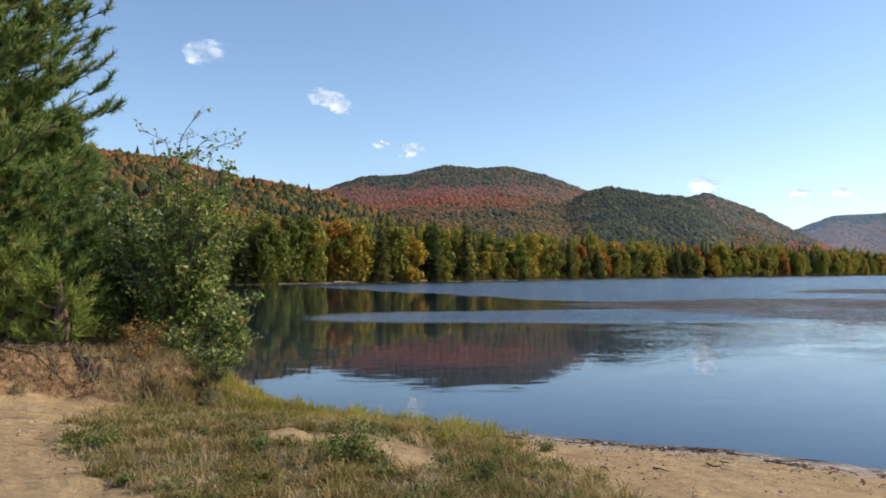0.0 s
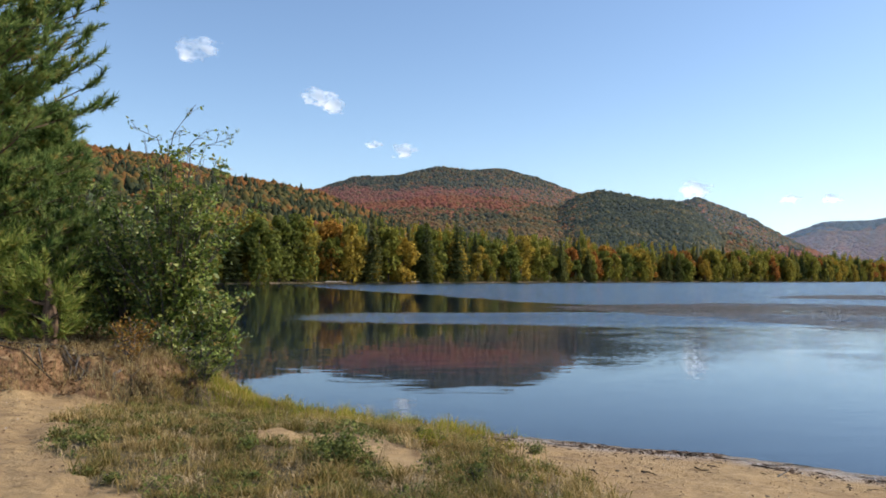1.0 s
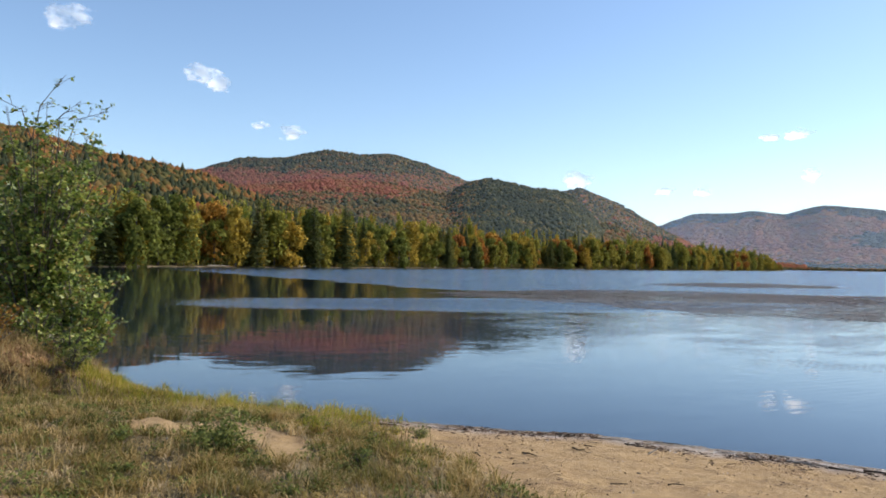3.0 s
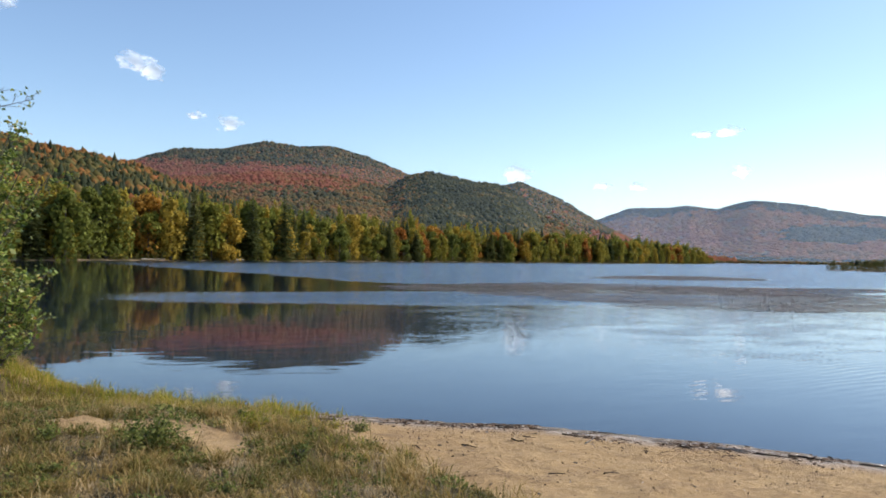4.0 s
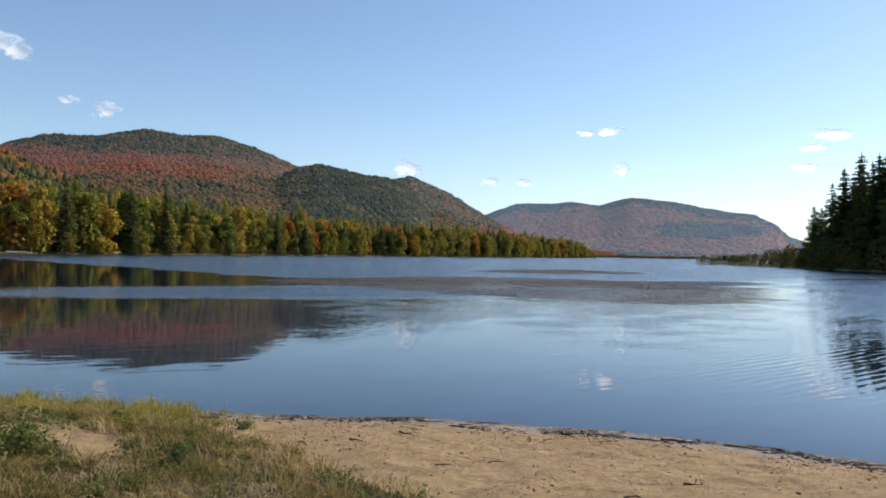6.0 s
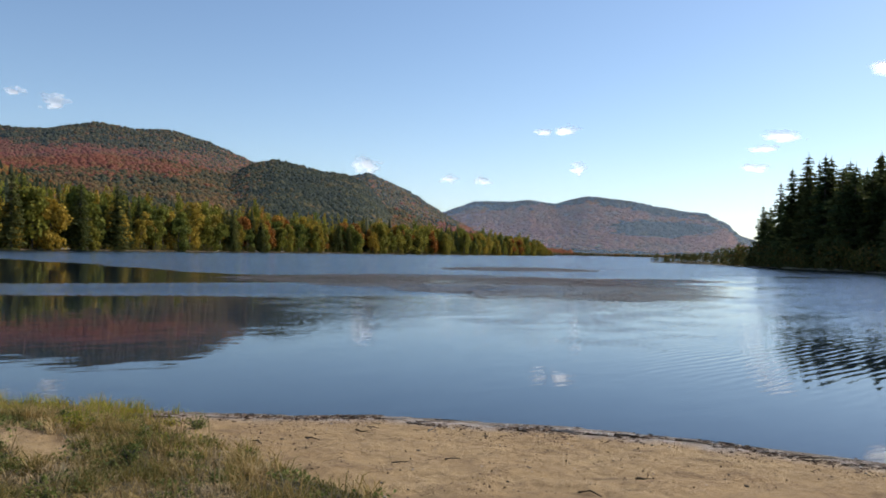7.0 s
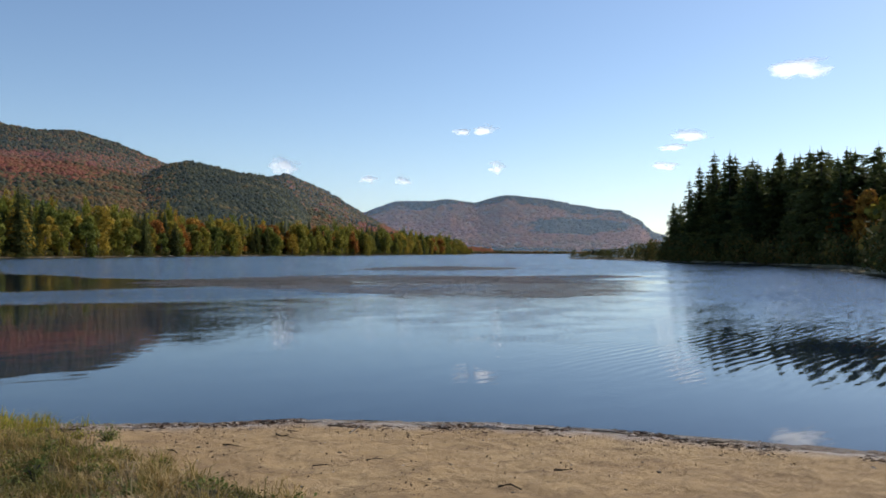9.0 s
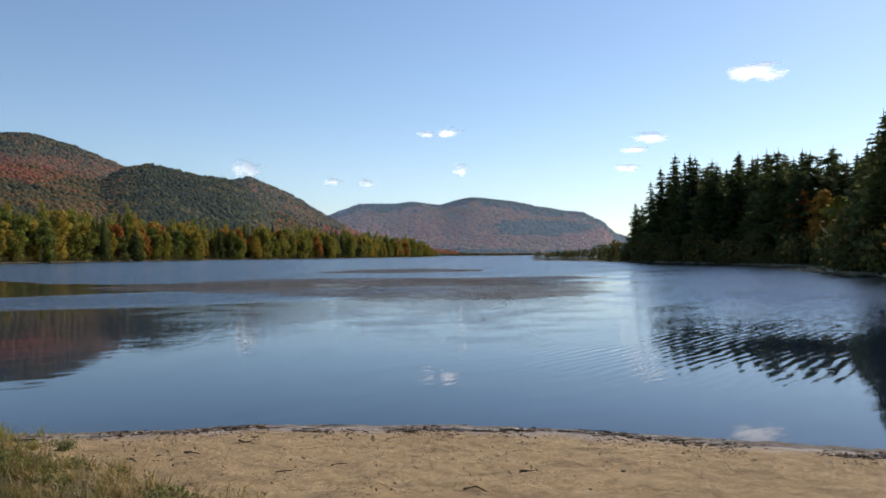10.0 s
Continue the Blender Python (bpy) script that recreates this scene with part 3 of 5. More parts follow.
    k = (el + rough > np.interp(az, *CREST_FAR[0]) - 0.45) | (((az - 40.3) / 4.0) ** 2 + ((el - 2.0) / 0.6) ** 2 + 2.0 * rough < 1) | (rough > 0.36) | (el + rough < 0.4)
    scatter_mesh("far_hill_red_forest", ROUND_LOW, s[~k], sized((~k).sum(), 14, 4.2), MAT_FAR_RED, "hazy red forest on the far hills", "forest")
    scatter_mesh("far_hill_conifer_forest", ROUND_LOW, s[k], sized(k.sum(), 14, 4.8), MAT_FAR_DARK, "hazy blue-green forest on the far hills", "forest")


def tube(points, radii, sides=6):
    """A tapering limb along the points."""
    vs, fs = [], []
    pts = [Vector(p) for p in points]
    for i, p in enumerate(pts):
        way = (pts[min(i + 1, len(pts) - 1)] - pts[max(i - 1, 0)]).normalized()
        u = way.orthogonal().normalized()
        v = way.cross(u)
        for k in range(sides):
            a = 6.283 * k / sides
            vs.append(p + (u * math.cos(a) + v * math.sin(a)) * radii[i])
    for i in range(len(pts) - 1):
        for k in range(sides):
            a, b = i * sides + k, i * sides + (k + 1) % sides
            fs.append((a, b, b + sides, a + sides))
    fs.append(tuple(range((len(pts) - 1) * sides, len(pts) * sides)))
    return vs, fs


def join(pieces):
    vs, fs = [], []
    for v, f in pieces:
        b = len(vs)
        vs += list(v)
        fs += [tuple(i + b for i in q) for q in f]
    return vs, fs


def thing(name, label, category, group=""):
    return tagged(new(name), label, category, group)


def broadleaf_crown(height, width, clumps, leaf, seed, low=0.22):
    """Leaf clumps on a dozen lobes round the limbs, with gaps between."""
    r = np.random.default_rng(seed)
    lobes = []
    for i in range(15):
        t = r.uniform(0, 1)
        a = r.uniform(0, 6.283)
        rad = width * 0.5 * (0.35 + 0.65 * math.sin(math.pi * (0.18 + 0.75 * t))) * r.uniform(0.3, 0.75)
        lobes.append(((rad * math.cos(a), rad * math.sin(a), height * (low + (0.93 - low) * t)), width * r.uniform(0.16, 0.27) * (1.1 - 0.45 * t)))
    lobes.append(((0, 0, height * 0.9), width * 0.14))
    vs, fs = [], []
    for i in range(clumps):
        (cx, cy, cz), rad = lobes[r.integers(len(lobes))]
        d = r.normal(size=3)
        d /= np.linalg.norm(d)
        p = np.array([cx, cy, cz]) + d * rad * r.uniform(0.55, 1.08) * np.array([1, 1, 1.25])
        u = r.normal(size=3)
        u -= d * (u @ d) * 0.7
        u /= np.linalg.norm(u)
        w = np.cross(d + 0.5 * r.normal(size=3), u)
        w /= np.linalg.norm(w) + 1e-6
        s = leaf * r.uniform(0.55, 1.3)
        b = len(vs)
        vs += [p - u * s * 0.6, p + w * s * 0.45, p + u * s * 0.6 + d * s * 0.2, p - w * s * 0.45 + d * s * 0.15]
        fs += [(b, b + 1, b + 2), (b, b + 2, b + 3)]
    return vs, fs


def spruce_crown(height, width, seed, whorls=34, low=0.02, ragged=0.3, taper=0.8):
    """Whorls of drooping boughs, each a ragged spray of twigs."""
    r = np.random.default_rng(seed)
    vs, fs = [], []
    down = np.array([0, 0, -1.0])
    for i in range(whorls):
        t = low + (0.98 - low) * (max(i + r.uniform(-0.3, 0.3), 0) / whorls) ** 0.8
        reach = width * 0.5 * (1 - t) ** taper * (1.1 if t > 0.12 else 0.9) + 0.14
        for k in range(int(12 - 4 * t)):
            a = 6.283 * r.uniform()
            length = reach * r.uniform(1 - ragged, 1 + ragged)
            d, side = np.array([math.cos(a), math.sin(a), 0]), np.array([-math.sin(a), math.cos(a), 0])
            base = np.array([0, 0, height * t])
            for j in range(5):
                q = (j + r.uniform(0.1, 0.9)) / 5
                p = base + d * length * q + down * (0.32 * length * q - 0.2 * length * q * q)
                for sgn in (-1, 1):
                    w = (length * 0.36 * (1.1 - q * 0.75) + 0.2) * r.uniform(0.6, 1.4)
                    tip = p + side * sgn * w * 0.8 + d * w * r.uniform(0.3, 0.9) + down * w * r.uniform(0.1, 0.7)
                    b = len(vs)
                    vs += [p - d * length * 0.13 - down * 0.06, p + d * length * 0.15 + down * r.uniform(-0.1, 0.25) * w, tip]
                    fs.append((b, b + 1, b + 2))
                b = len(vs)
                vs += [p - d * length * 0.12, p + d * length * 0.14, p + down * r.uniform(0.25, 0.6) * (0.3 + length * 0.25) + d * 0.1]
                fs.append((b, b + 1, b + 2))
            p, w = base + d * length * r.uniform(0, 0.4), 0.25 + 0.3 * length
            b = len(vs)
            vs += [p + side * w * 0.5, p - side * w * 0.5 + d * w * 0.2, p + down * w * r.uniform(-1, 1) + d * w * 0.3]
            fs.append((b, b + 1, b + 2))
            b = len(vs)
            vs += [base + d * length * 0.5 + side * 0.16, base + d * length * 0.5 - side * 0.16, base + d * length * 1.08 + down * 0.1 * length]
            fs.append((b, b + 1, b + 2))
    b = len(vs)
    vs += [np.array([0.14, 0, height * 0.92]), np.array([-0.1, 0.1, height * 0.92]), np.array([0, -0.12, height * 0.92]), np.array([0, 0, height * 1.02])]
    fs += [(b, b + 1, b + 3), (b + 1, b + 2, b + 3), (b + 2, b, b + 3)]
    return vs, fs


def leafy_shapes(kinds, clumps, leaf):
    out = []
    for k in range(kinds):
        v, f = broadleaf_crown(1.0, 1.0, clumps, leaf, 300 + k, 0.1)
        out.append((np.array(v), np.array(f)))
    return out


plant_hills()


def make_tree(name, kind, height, width, seed, label, leaf_material, group):
    tree = thing(name, label, "tree", group)
    r = random.Random(seed)
    top = 0.96 if kind != "broadleaf" else 0.8
    bend = [(r.uniform(-0.02, 0.02) * height * t, r.uniform(-0.02, 0.02) * height * t, height * t - (0.4 if t == 0 else 0)) for t in (0, 0.25, 0.5, 0.75, top)]
    base = height * 0.011 + 0.05
    limbs = [tube(bend, [base * 1.3, base, base * 0.75, base * 0.5, 0.02], 6)]
    for i in range(7 if kind == "broadleaf" else 3):
        a, t = r.uniform(0, 6.283), r.uniform(0.25, 0.75)
        p = Vector((0, 0, height * t))
        q = p + Vector((math.cos(a) * width * 0.33, math.sin(a) * width * 0.33, height * 0.13 if kind == "broadleaf" else 0))
        limbs.append(tube([p, (p + q) / 2 + Vector((0, 0, 0.1)), q], [base * 0.45, base * 0.3, 0.02], 4))
    v, f = join(limbs)
    mesh_object("trunk", v, f, [MAT_BARK], tree)
    if kind == "broadleaf":
        v, f = broadleaf_crown(height, width, 1700, 0.92, seed, 0.1)
    elif kind == "pine":
        v, f = spruce_crown(height, width, seed, 20, 0.2, 0.6, 0.42)
    elif kind == "fir":
        v, f = spruce_crown(height, width, seed, 26, 0.02, 0.5)
    else:
        v, f = spruce_crown(height, width, seed)
    mesh_object("crown", v, f, [leaf_material], tree)
    return tree


def stretch(polyline, spacing, jitter, r):
    """Places along a shore, some metres apart."""
    pts, out = [Vector((*p, 0)) for p in polyline], []
    for a, b in zip(pts, pts[1:]):
        way = (b - a).normalized()
        n = max(int((b - a).length / spacing), 1)
        for i in range(n):
            out.append((a + (b - a) * ((i + r.uniform(0, 1)) / n), Vector((-way.y, way.x, 0))))
    return out


MAT_SHORE_WOOD = foliage("shore_wood_leaves", [(0.0, (0.09, 0.125, 0.026)), (0.35, (0.19, 0.2, 0.032)), (0.7, (0.34, 0.27, 0.038)), (1.0, (0.46, 0.22, 0.036))], 0.4, "island", 0.3, 0.75, 0.06)


def plant_shore():
    """The belt of trees along the far shore of the cove: each its own tree."""
    r = random.Random(11)
    birch = [make_tree("birch_tree", "broadleaf", h, w, 20 + i, "yellow-green autumn birch on the lake shore", MAT_BROADLEAF, "trees along the far shore") for i, (h, w) in enumerate([(18.5, 12), (16, 11), (20, 12.5), (13.5, 10)])]
    maple = [make_tree("maple_tree", "broadleaf", h, w, 40 + i, "orange-leaved autumn maple on the lake shore", MAT_ORANGE, "trees along the far shore") for i, (h, w) in enumerate([(16, 10.5), (18, 11.5)])]
    spruce = [make_tree("spruce_tree", "spruce", h, w, 60 + i, "dark green spruce on the lake shore", MAT_SPRUCE, "trees along the far shore") for i, (h, w) in enumerate([(20, 6.5), (16, 5.5), (23, 7)])]
    shore = COVE[4:]
    used = set()
    for row, (off, space) in enumerate(((3.5, 6.6), (9.0, 7.2), (15.5, 8.0))):
        for p, side in stretch(shore, space, 1.0, r):
            q = p + side * (off + r.uniform(-2.5, 3.5))
            d = float(inland(np.array([q.x]), np.array([q.y]))[0])
            if d < 1.5:
                continue
            n = r.random()
            stand = math.sin(q.x * 0.09 + 1.0) + math.sin(q.y * 0.061 + 2)
            pool = spruce if n < (0.19 + 0.13 * stand) else maple if (n > (0.92 if row == 0 else 0.72) and q.x > 60) or n > 0.985 else birch
            k = r.uniform(0.8, 1.12) * (0.72 if row == 0 and pool is birch and r.random() < 0.3 else 1) * (1.12 if q.x < 20 else 1)
            k *= max(0.35, 1 - max(q.x - 505, 0) / 105)
            src = r.choice(pool)
            m = pose(q.x, q.y, height_at(q.x, q.y), 0, 0, r.uniform(0, 360))
            if src not in used:
                used.add(src)
                src.matrix_basis = m @ Matrix.Scale(k, 4)
            else:
                o = copy_thing(src, m)
                o.scale = (k * r.uniform(0.9, 1.1), k * r.uniform(0.9, 1.1), k)
    # the wood behind them
    spots, dark = [], []
    for off, space in ((22, 6.5), (29, 6.5), (37, 7), (46, 8), (56, 9), (67, 9)):
        for p, side in stretch(shore, space, 1.0, r):
            q = p + side * (off + r.uniform(-3.5, 3.5))
            (dark if r.random() < 0.3 else spots).append((q.x, q.y, height_at(q.x, q.y)))
    fade = lambda a: np.array([max(0.3, 1 - max(x - 505, 0) / 100) for x, y, z in a])
    scatter_mesh("shore_wood", leafy_shapes(5, 330, 0.085), spots, sized(len(spots), 8.0, 19, 0.2) * fade(spots)[:, None], MAT_SHORE_WOOD, "yellow-green autumn wood behind the far shore", "forest")
    scatter_mesh("shore_conifer_wood", CONE, dark, sized(len(dark), 3.2, 19, 0.2) * fade(dark)[:, None], MAT_HILL_DARK, "dark conifers in the wood behind the far shore", "forest")
    return birch, maple, spruce


birch, maple, spruce = plant_shore()


def plant_right_wood():
    """The tall dark wood on the near right shore."""
    r = random.Random(5)
    kinds = [make_tree("tall_spruce", "spruce", 21, 6.4 + 0.8 * i, 80 + i, "tall dark spruce on the near shore", MAT_SPRUCE, "wood on the near shore") for i in range(4)]
    kinds += [make_tree("tall_fir", "fir", 21, 7.5 + i, 90 + i, "tall dark ragged fir on the near shore", MAT_SPRUCE, "wood on the near shore") for i in range(2)]
    kinds += [make_tree("tall_pine", "pine", 21, 6.8 + i, 110 + i, "tall dark pine with a ragged open crown", MAT_SPRUCE, "wood on the near shore") for i in range(2)]
    leafy = [make_tree("rowan_tree", "broadleaf", 14, 7, 95 + i, "orange-leaved tree between dark conifers", MAT_ORANGE, "wood on the near shore") for i in range(1)]
    leafy += [make_tree("aspen_tree", "broadleaf", 13, 7, 97, "yellow-green aspen between dark conifers", MAT_BROADLEAF, "wood on the near shore")]
    low = [make_tree("young_fir", "spruce", 7, 4.2, 100 + i, "young dark fir at the wood's edge", MAT_SPRUCE, "wood on the near shore") for i in range(2)]
    used = set()
    line = [(170, 160), (160, 141), (151, 123), (141, 98), (123, 73), (114, 61), (92, 49), (79, 40), (73, 30), (72, 16), (60, -4)]
    for row, (off, space) in enumerate(((2.5, 3.0), (6.5, 3.2), (11, 3.6), (17, 4.5), (25, 6.0))):
        for p, side in stretch(line, space, 1, r):
            side = -side if float(inland(np.array([p.x + side.x * 8]), np.array([p.y + side.y * 8]))[0]) < 4 else side
            q = p + side * (off + r.uniform(-2, 2))
            if float(inland(np.array([q.x]), np.array([q.y]))[0]) < 1.5:
                continue
            n = r.random()
            az = math.degrees(math.atan2(q.x, q.y))
            src = leafy[0] if (n < 0.2 and 58.2 < az < 60.6 and row == 0) else leafy[1] if n < 0.05 else r.choice(low) if (row < 2 and r.random() < 0.4) else r.choice(kinds if q.length > 118 else kinds[:6])
            # taller trees stand deeper in the bay, young ones on the point
            k = r.uniform(0.84, 1.06) * (2.0 + 0.112 * q.length) / 20.0
            k *= 0.62 if q.length > 219 else 0.85 if q.length > 208 else 1 + 0.36 * min(1.0, max(0.0, (118 - q.length) / 26))
            m = pose(q.x, q.y, height_at(q.x, q.y), 0, 0, r.uniform(0, 360))
            if src not in used:
                used.add(src)
                src.matrix_basis = m @ Matrix.Scale(k, 4)
            else:
                o = copy_thing(src, m)
                o.scale = (k * r.uniform(0.85, 1.25), k * r.uniform(0.85, 1.25), k)
    for i, src in enumerate(s for s in kinds + leafy + low if s not in used):  # kinds that fell to no place yet
        src.matrix_basis = pose(124 + 2.5 * i, 70 + i, height_at(124 + 2.5 * i, 70 + i)) @ Matrix.Scale(0.85, 4)


plant_right_wood()

# ---- low growth on the spit, shore brush, far treelines ----


def shrub_shapes():
    out = []
    for k in range(4):
        v, f = broadleaf_crown(1.0, 1.1, 190, 0.1, 200 + k, 0.05)
        out.append((np.array(v), np.array(f)))
    return out


MAT_BRUSH = foliage("shore_brush", [(0.0, (0.05, 0.065, 0.018)), (0.5, (0.1, 0.105, 0.028)), (0.85, (0.17, 0.13, 0.035)), (1.0, (0.24, 0.13, 0.035))], 0.3, "island", 0.35)


def plant_brush():
    shapes = shrub_shapes()
    spots, sizes = [], []
    r = random.Random(3)
    for p, side in stretch(COVE[4:], 2.6, 1, r):
        q = p + side * r.uniform(0.5, 3.5)
        if float(inland(np.array([q.x]), np.array([q.y]))[0]) > 0.3:
            h = r.uniform(0.8, 3.2)
            spots.append((q.x, q.y, height_at(q.x, q.y) - 0.1))
            sizes.append((h * 1.1, h))
    scatter_mesh("far_shore_brush", shapes, spots, sizes, MAT_BRUSH, "low olive brush along the far waterline", "bushes")
    spots, sizes = [], []
    for p, side in stretch([(330, 310), (260, 248), (205, 236), (196, 231), (188, 190), (166, 152), (149, 122), (139, 98), (121, 73), (112, 61), (90, 50), (77, 40), (72, 30)], 0.8, 1, r):
        for k in range(4 if p.y > 125 else 2):
            w = r.uniform(-1.0, 9.0)
            q = p - side * w
            d = float(inland(np.array([q.x]), np.array([q.y]))[0])
            if d > 0.4:
                grow = min(1.0, max(0.0, (236 - q.y) / 70)) if q.y > 150 else 1
                h = r.uniform(0.5, 1.5) + grow * r.uniform(0.5, 5.5) + (r.uniform(0, 2.0) if 225 < q.y < 238 else 0)
                spots.append((q.x, q.y, height_at(q.x, q.y) - 0.1))
                sizes.append((h * 1.0, h))
    scatter_mesh("spit_brush", shapes, spots, sizes, MAT_BRUSH, "low olive-brown bushes on the sand spit", "bushes")
    # treelines at the far end of the lake
    spots, sizes = [], []
    for a, b, n, h in (((560, 960), (640, 1300), 260, 13), ((640, 1300), (900, 1750), 420, 14), ((900, 1750), (1300, 1900), 600, 14), ((1300, 1900), (1500, 1600), 350, 14), ):
        for i in range(n):
            t = r.random()
            x, y = a[0] + (b[0] - a[0]) * t + r.uniform(-8, 8), a[1] + (b[1] - a[1]) * t + r.uniform(4, 40)
            spots.append((x, y, max(height_at(x, y), 0.1)))
            k = r.uniform(0.6, 1.1) * h
            sizes.append((k * 0.34, k * 0.55))
    point, low = [], []
    for i in range(190):
        t = r.random()
        x, y = 610 - 50 * t + r.uniform(-4, 10), 690 - 95 * t + r.uniform(2, 30)
        if float(inland(np.array([x]), np.array([y]))[0]) > 0.5:
            point.append((x, y, height_at(x, y)))
            k = r.uniform(4.5, 7.5)
            low.append((k * 0.42, k))
    scatter_mesh("far_point_wood", CONE, point, low, MAT_HILL_DARK, "low dark conifers on a far point of the lake", "forest")
    scatter_mesh("far_shore_wood", CONE + [(v * np.array([1, 1, 0.5]) + np.array([0, 0, 0.4]), f) for v, f in ROUND_LOW] * 2, spots, sizes, MAT_HILL_MIX, "hazy dark trees along the far end of the lake", "forest")

    # pale drowned sedge along the near wood's edge
    spots, sizes = [], []
    for p, side in stretch([(152, 131), (141, 105), (123, 79), (114, 67), (95, 54), (80, 44), (72, 34)], 0.45, 1, r):
        q = p + side * r.uniform(-3.5, 3.5)
        if -2.6 < float(inland(np.array([q.x]), np.array([q.y]))[0]) < 0.3 and math.sin(q.x * 0.31) + math.sin(q.y * 0.17 + 1) > -0.5:
            spots.append((q.x, q.y, 0.0))
            k = r.uniform(0.6, 1.3)
            sizes.append((k * 1.9, k * 0.3))
    straw = foliage("pale_sedge", [(0.0, (0.36, 0.32, 0.2)), (1.0, (0.62, 0.56, 0.4))], 0.5)
    scatter_mesh("drowned_sedge", leafy_shapes(3, 70, 0.3), spots, sizes, straw, "pale straw-coloured drowned sedge at the water's edge", "sedge")


plant_brush()

# ---- water weeds ----


def pads_material():
    g = Graph("floating_pondweed")
    isl = g.node("ShaderNodeNewGeometry", "Random Per Island")
    return g.finish(g.ramp(isl, [(0.0, (0.07, 0.05, 0.035)), (0.5, (0.15, 0.11, 0.075)), (1.0, (0.26, 0.2, 0.14))]), 0.5, 0.4)


MAT_PADS = pads_material()
# glossy leaves, their colour lightened to stand for reflected sky
LILY = Graph("sky_paled_lily_leaves")
MAT_LILY = LILY.finish(LILY.ramp(LILY.noise(3.0, 3), [(0.3, (0.28, 0.28, 0.16)), (0.7, (0.5, 0.48, 0.34))]), 0.12, 0.9)


def weed_bed(name, outline, count, size, label, material=None):
    """Floating leaves and stems just breaking the surface, thinning out at the rim."""
    o = np.array(outline, float)
    x, y = rng.uniform(*(o[:, 0].min(), o[:, 0].max()), count), rng.uniform(*(o[:, 1].min(), o[:, 1].max()), count)
    ox, oy = x + 1.6 * wobble(x, y, 9, 3) + rng.normal(size=count) * 0.5, y + 2.2 * wobble(y, x, 7, 3) + rng.normal(size=count) * 0.7
    inside = np.zeros(count, bool)
    for (ax, ay), (bx, by) in zip(o, np.roll(o, -1, axis=0)):
        if ay != by:
            inside ^= ((ay > oy) != (by > oy)) & (ox < (bx - ax) * (oy - ay) / (by - ay) + ax)
    ok = inside & (wobble(x * 0.4, y * 1.5, 6, 3) + rng.uniform(-0.6, 0.6, count) > -0.3)
    x, y = x[ok], y[ok]
    n = len(x)
    t = rng.uniform(0, 6.283, n)
    L, w, z = rng.uniform(0.5, 1.4, n) * size, rng.uniform(0.3, 0.7, n) * size, rng.uniform(0.006, 0.016, n)
    dx, dy = np.cos(t), np.sin(t)
    p = [np.stack([x - dx * L, y - dy * L, np.full(n, 0.004)], 1), np.stack([x + dy * w, y - dx * w, z], 1), np.stack([x + dx * L, y + dy * L, np.full(n, 0.006)], 1), np.stack([x - dy * w, y + dx * w, z * 0.5], 1)]
    vs = np.stack(p, 1).reshape(-1, 3)
    b = np.arange(n)[:, None] * 4
    fs = b + np.array([[0, 1, 2, 3]])
    ob = mesh_object(name, vs, fs, [material or MAT_PADS])
    return tagged(ob, label, "pond weed", kind="stuff")


weed_bed("weed_bed", [(8, 58), (16, 64), (26, 68), (36, 66), (42, 57), (40, 46), (32, 32), (26, 29), (20, 31.5), (16.5, 37), (15, 44)], 150000, 0.085, "brown floating pondweed in a broad patch on the lake")
weed_bed("far_weed_bed", [(39, 89), (52, 103), (66, 107), (68, 92), (58, 82), (48, 80)], 80000, 0.12, "brown floating pondweed in a thin far patch")
weed_bed("shore_weed_bed", [(133, 97), (115, 72), (107, 61), (87, 49), (84, 52), (103, 65), (112, 76), (128, 98)], 26000, 0.16, "floating lily leaves along the wooded shore, paled as sky reflection", MAT_LILY)

# ---- near shore: pine, bushes, grass, driftwood ----


def blades(name, x, y, z, length, width, lean, material, label, category="grass", bend=0.5):
    """Bent grass blades, one island each."""
    n = len(x)
    a, t = rng.uniform(0, 6.283, n), rng.uniform(0, 6.283, n)
    lx, ly = np.cos(a) * lean, np.sin(a) * lean
    wx, wy = np.cos(t) * width * 0.5, np.sin(t) * width * 0.5
    base = np.stack([x, y, z], 1)
    mid = base + np.stack([lx * 0.35, ly * 0.35, np.full(n, 0.6)], 1) * length[:, None]
    tip = base + np.stack([lx, ly, 1 - bend * np.hypot(lx, ly) * 0.6], 1) * length[:, None]
    w = np.stack([wx, wy, np.zeros(n)], 1)
    vs = np.stack([base - w, base + w, mid + w * 0.8, mid - w * 0.8, tip], 1).reshape(-1, 3)
    b = np.arange(n)[:, None] * 5
    quads, tris = (b + np.array([[0, 1, 2, 3]])).tolist(), (b + np.array([[3, 2, 4]])).tolist()
    ob = mesh_object(name, vs, quads + tris, [material])
    return tagged(ob, label, category, kind="stuff")


def leaves_at(points, size, r, flat=0.3):
    """Oval leaves, each folded along its rib."""
    n = len(points)
    u = r.normal(size=(n, 3)) * np.array([1, 1, 0.6])
    u /= np.linalg.norm(u, axis=1)[:, None]
    w = np.cross(u, r.normal(size=(n, 3)) * np.array([flat, flat, 1]))
    w /= np.linalg.norm(w, axis=1)[:, None] + 1e-6
    s = (size * r.uniform(0.6, 1.25, n))[:, None]
    up = np.cross(u, w)
    p = points
    vs = np.stack([p, p + u * s * 0.45 + w * s * 0.3 + up * s * 0.08, p + u * s, p + u * s * 0.45 - w * s * 0.3 + up * s * 0.08], 1).reshape(-1, 3)
    b = np.arange(n)[:, None] * 4
    return vs, (b + np.array([[0, 1, 2]])).tolist() + (b + np.array([[0, 2, 3]])).tolist()


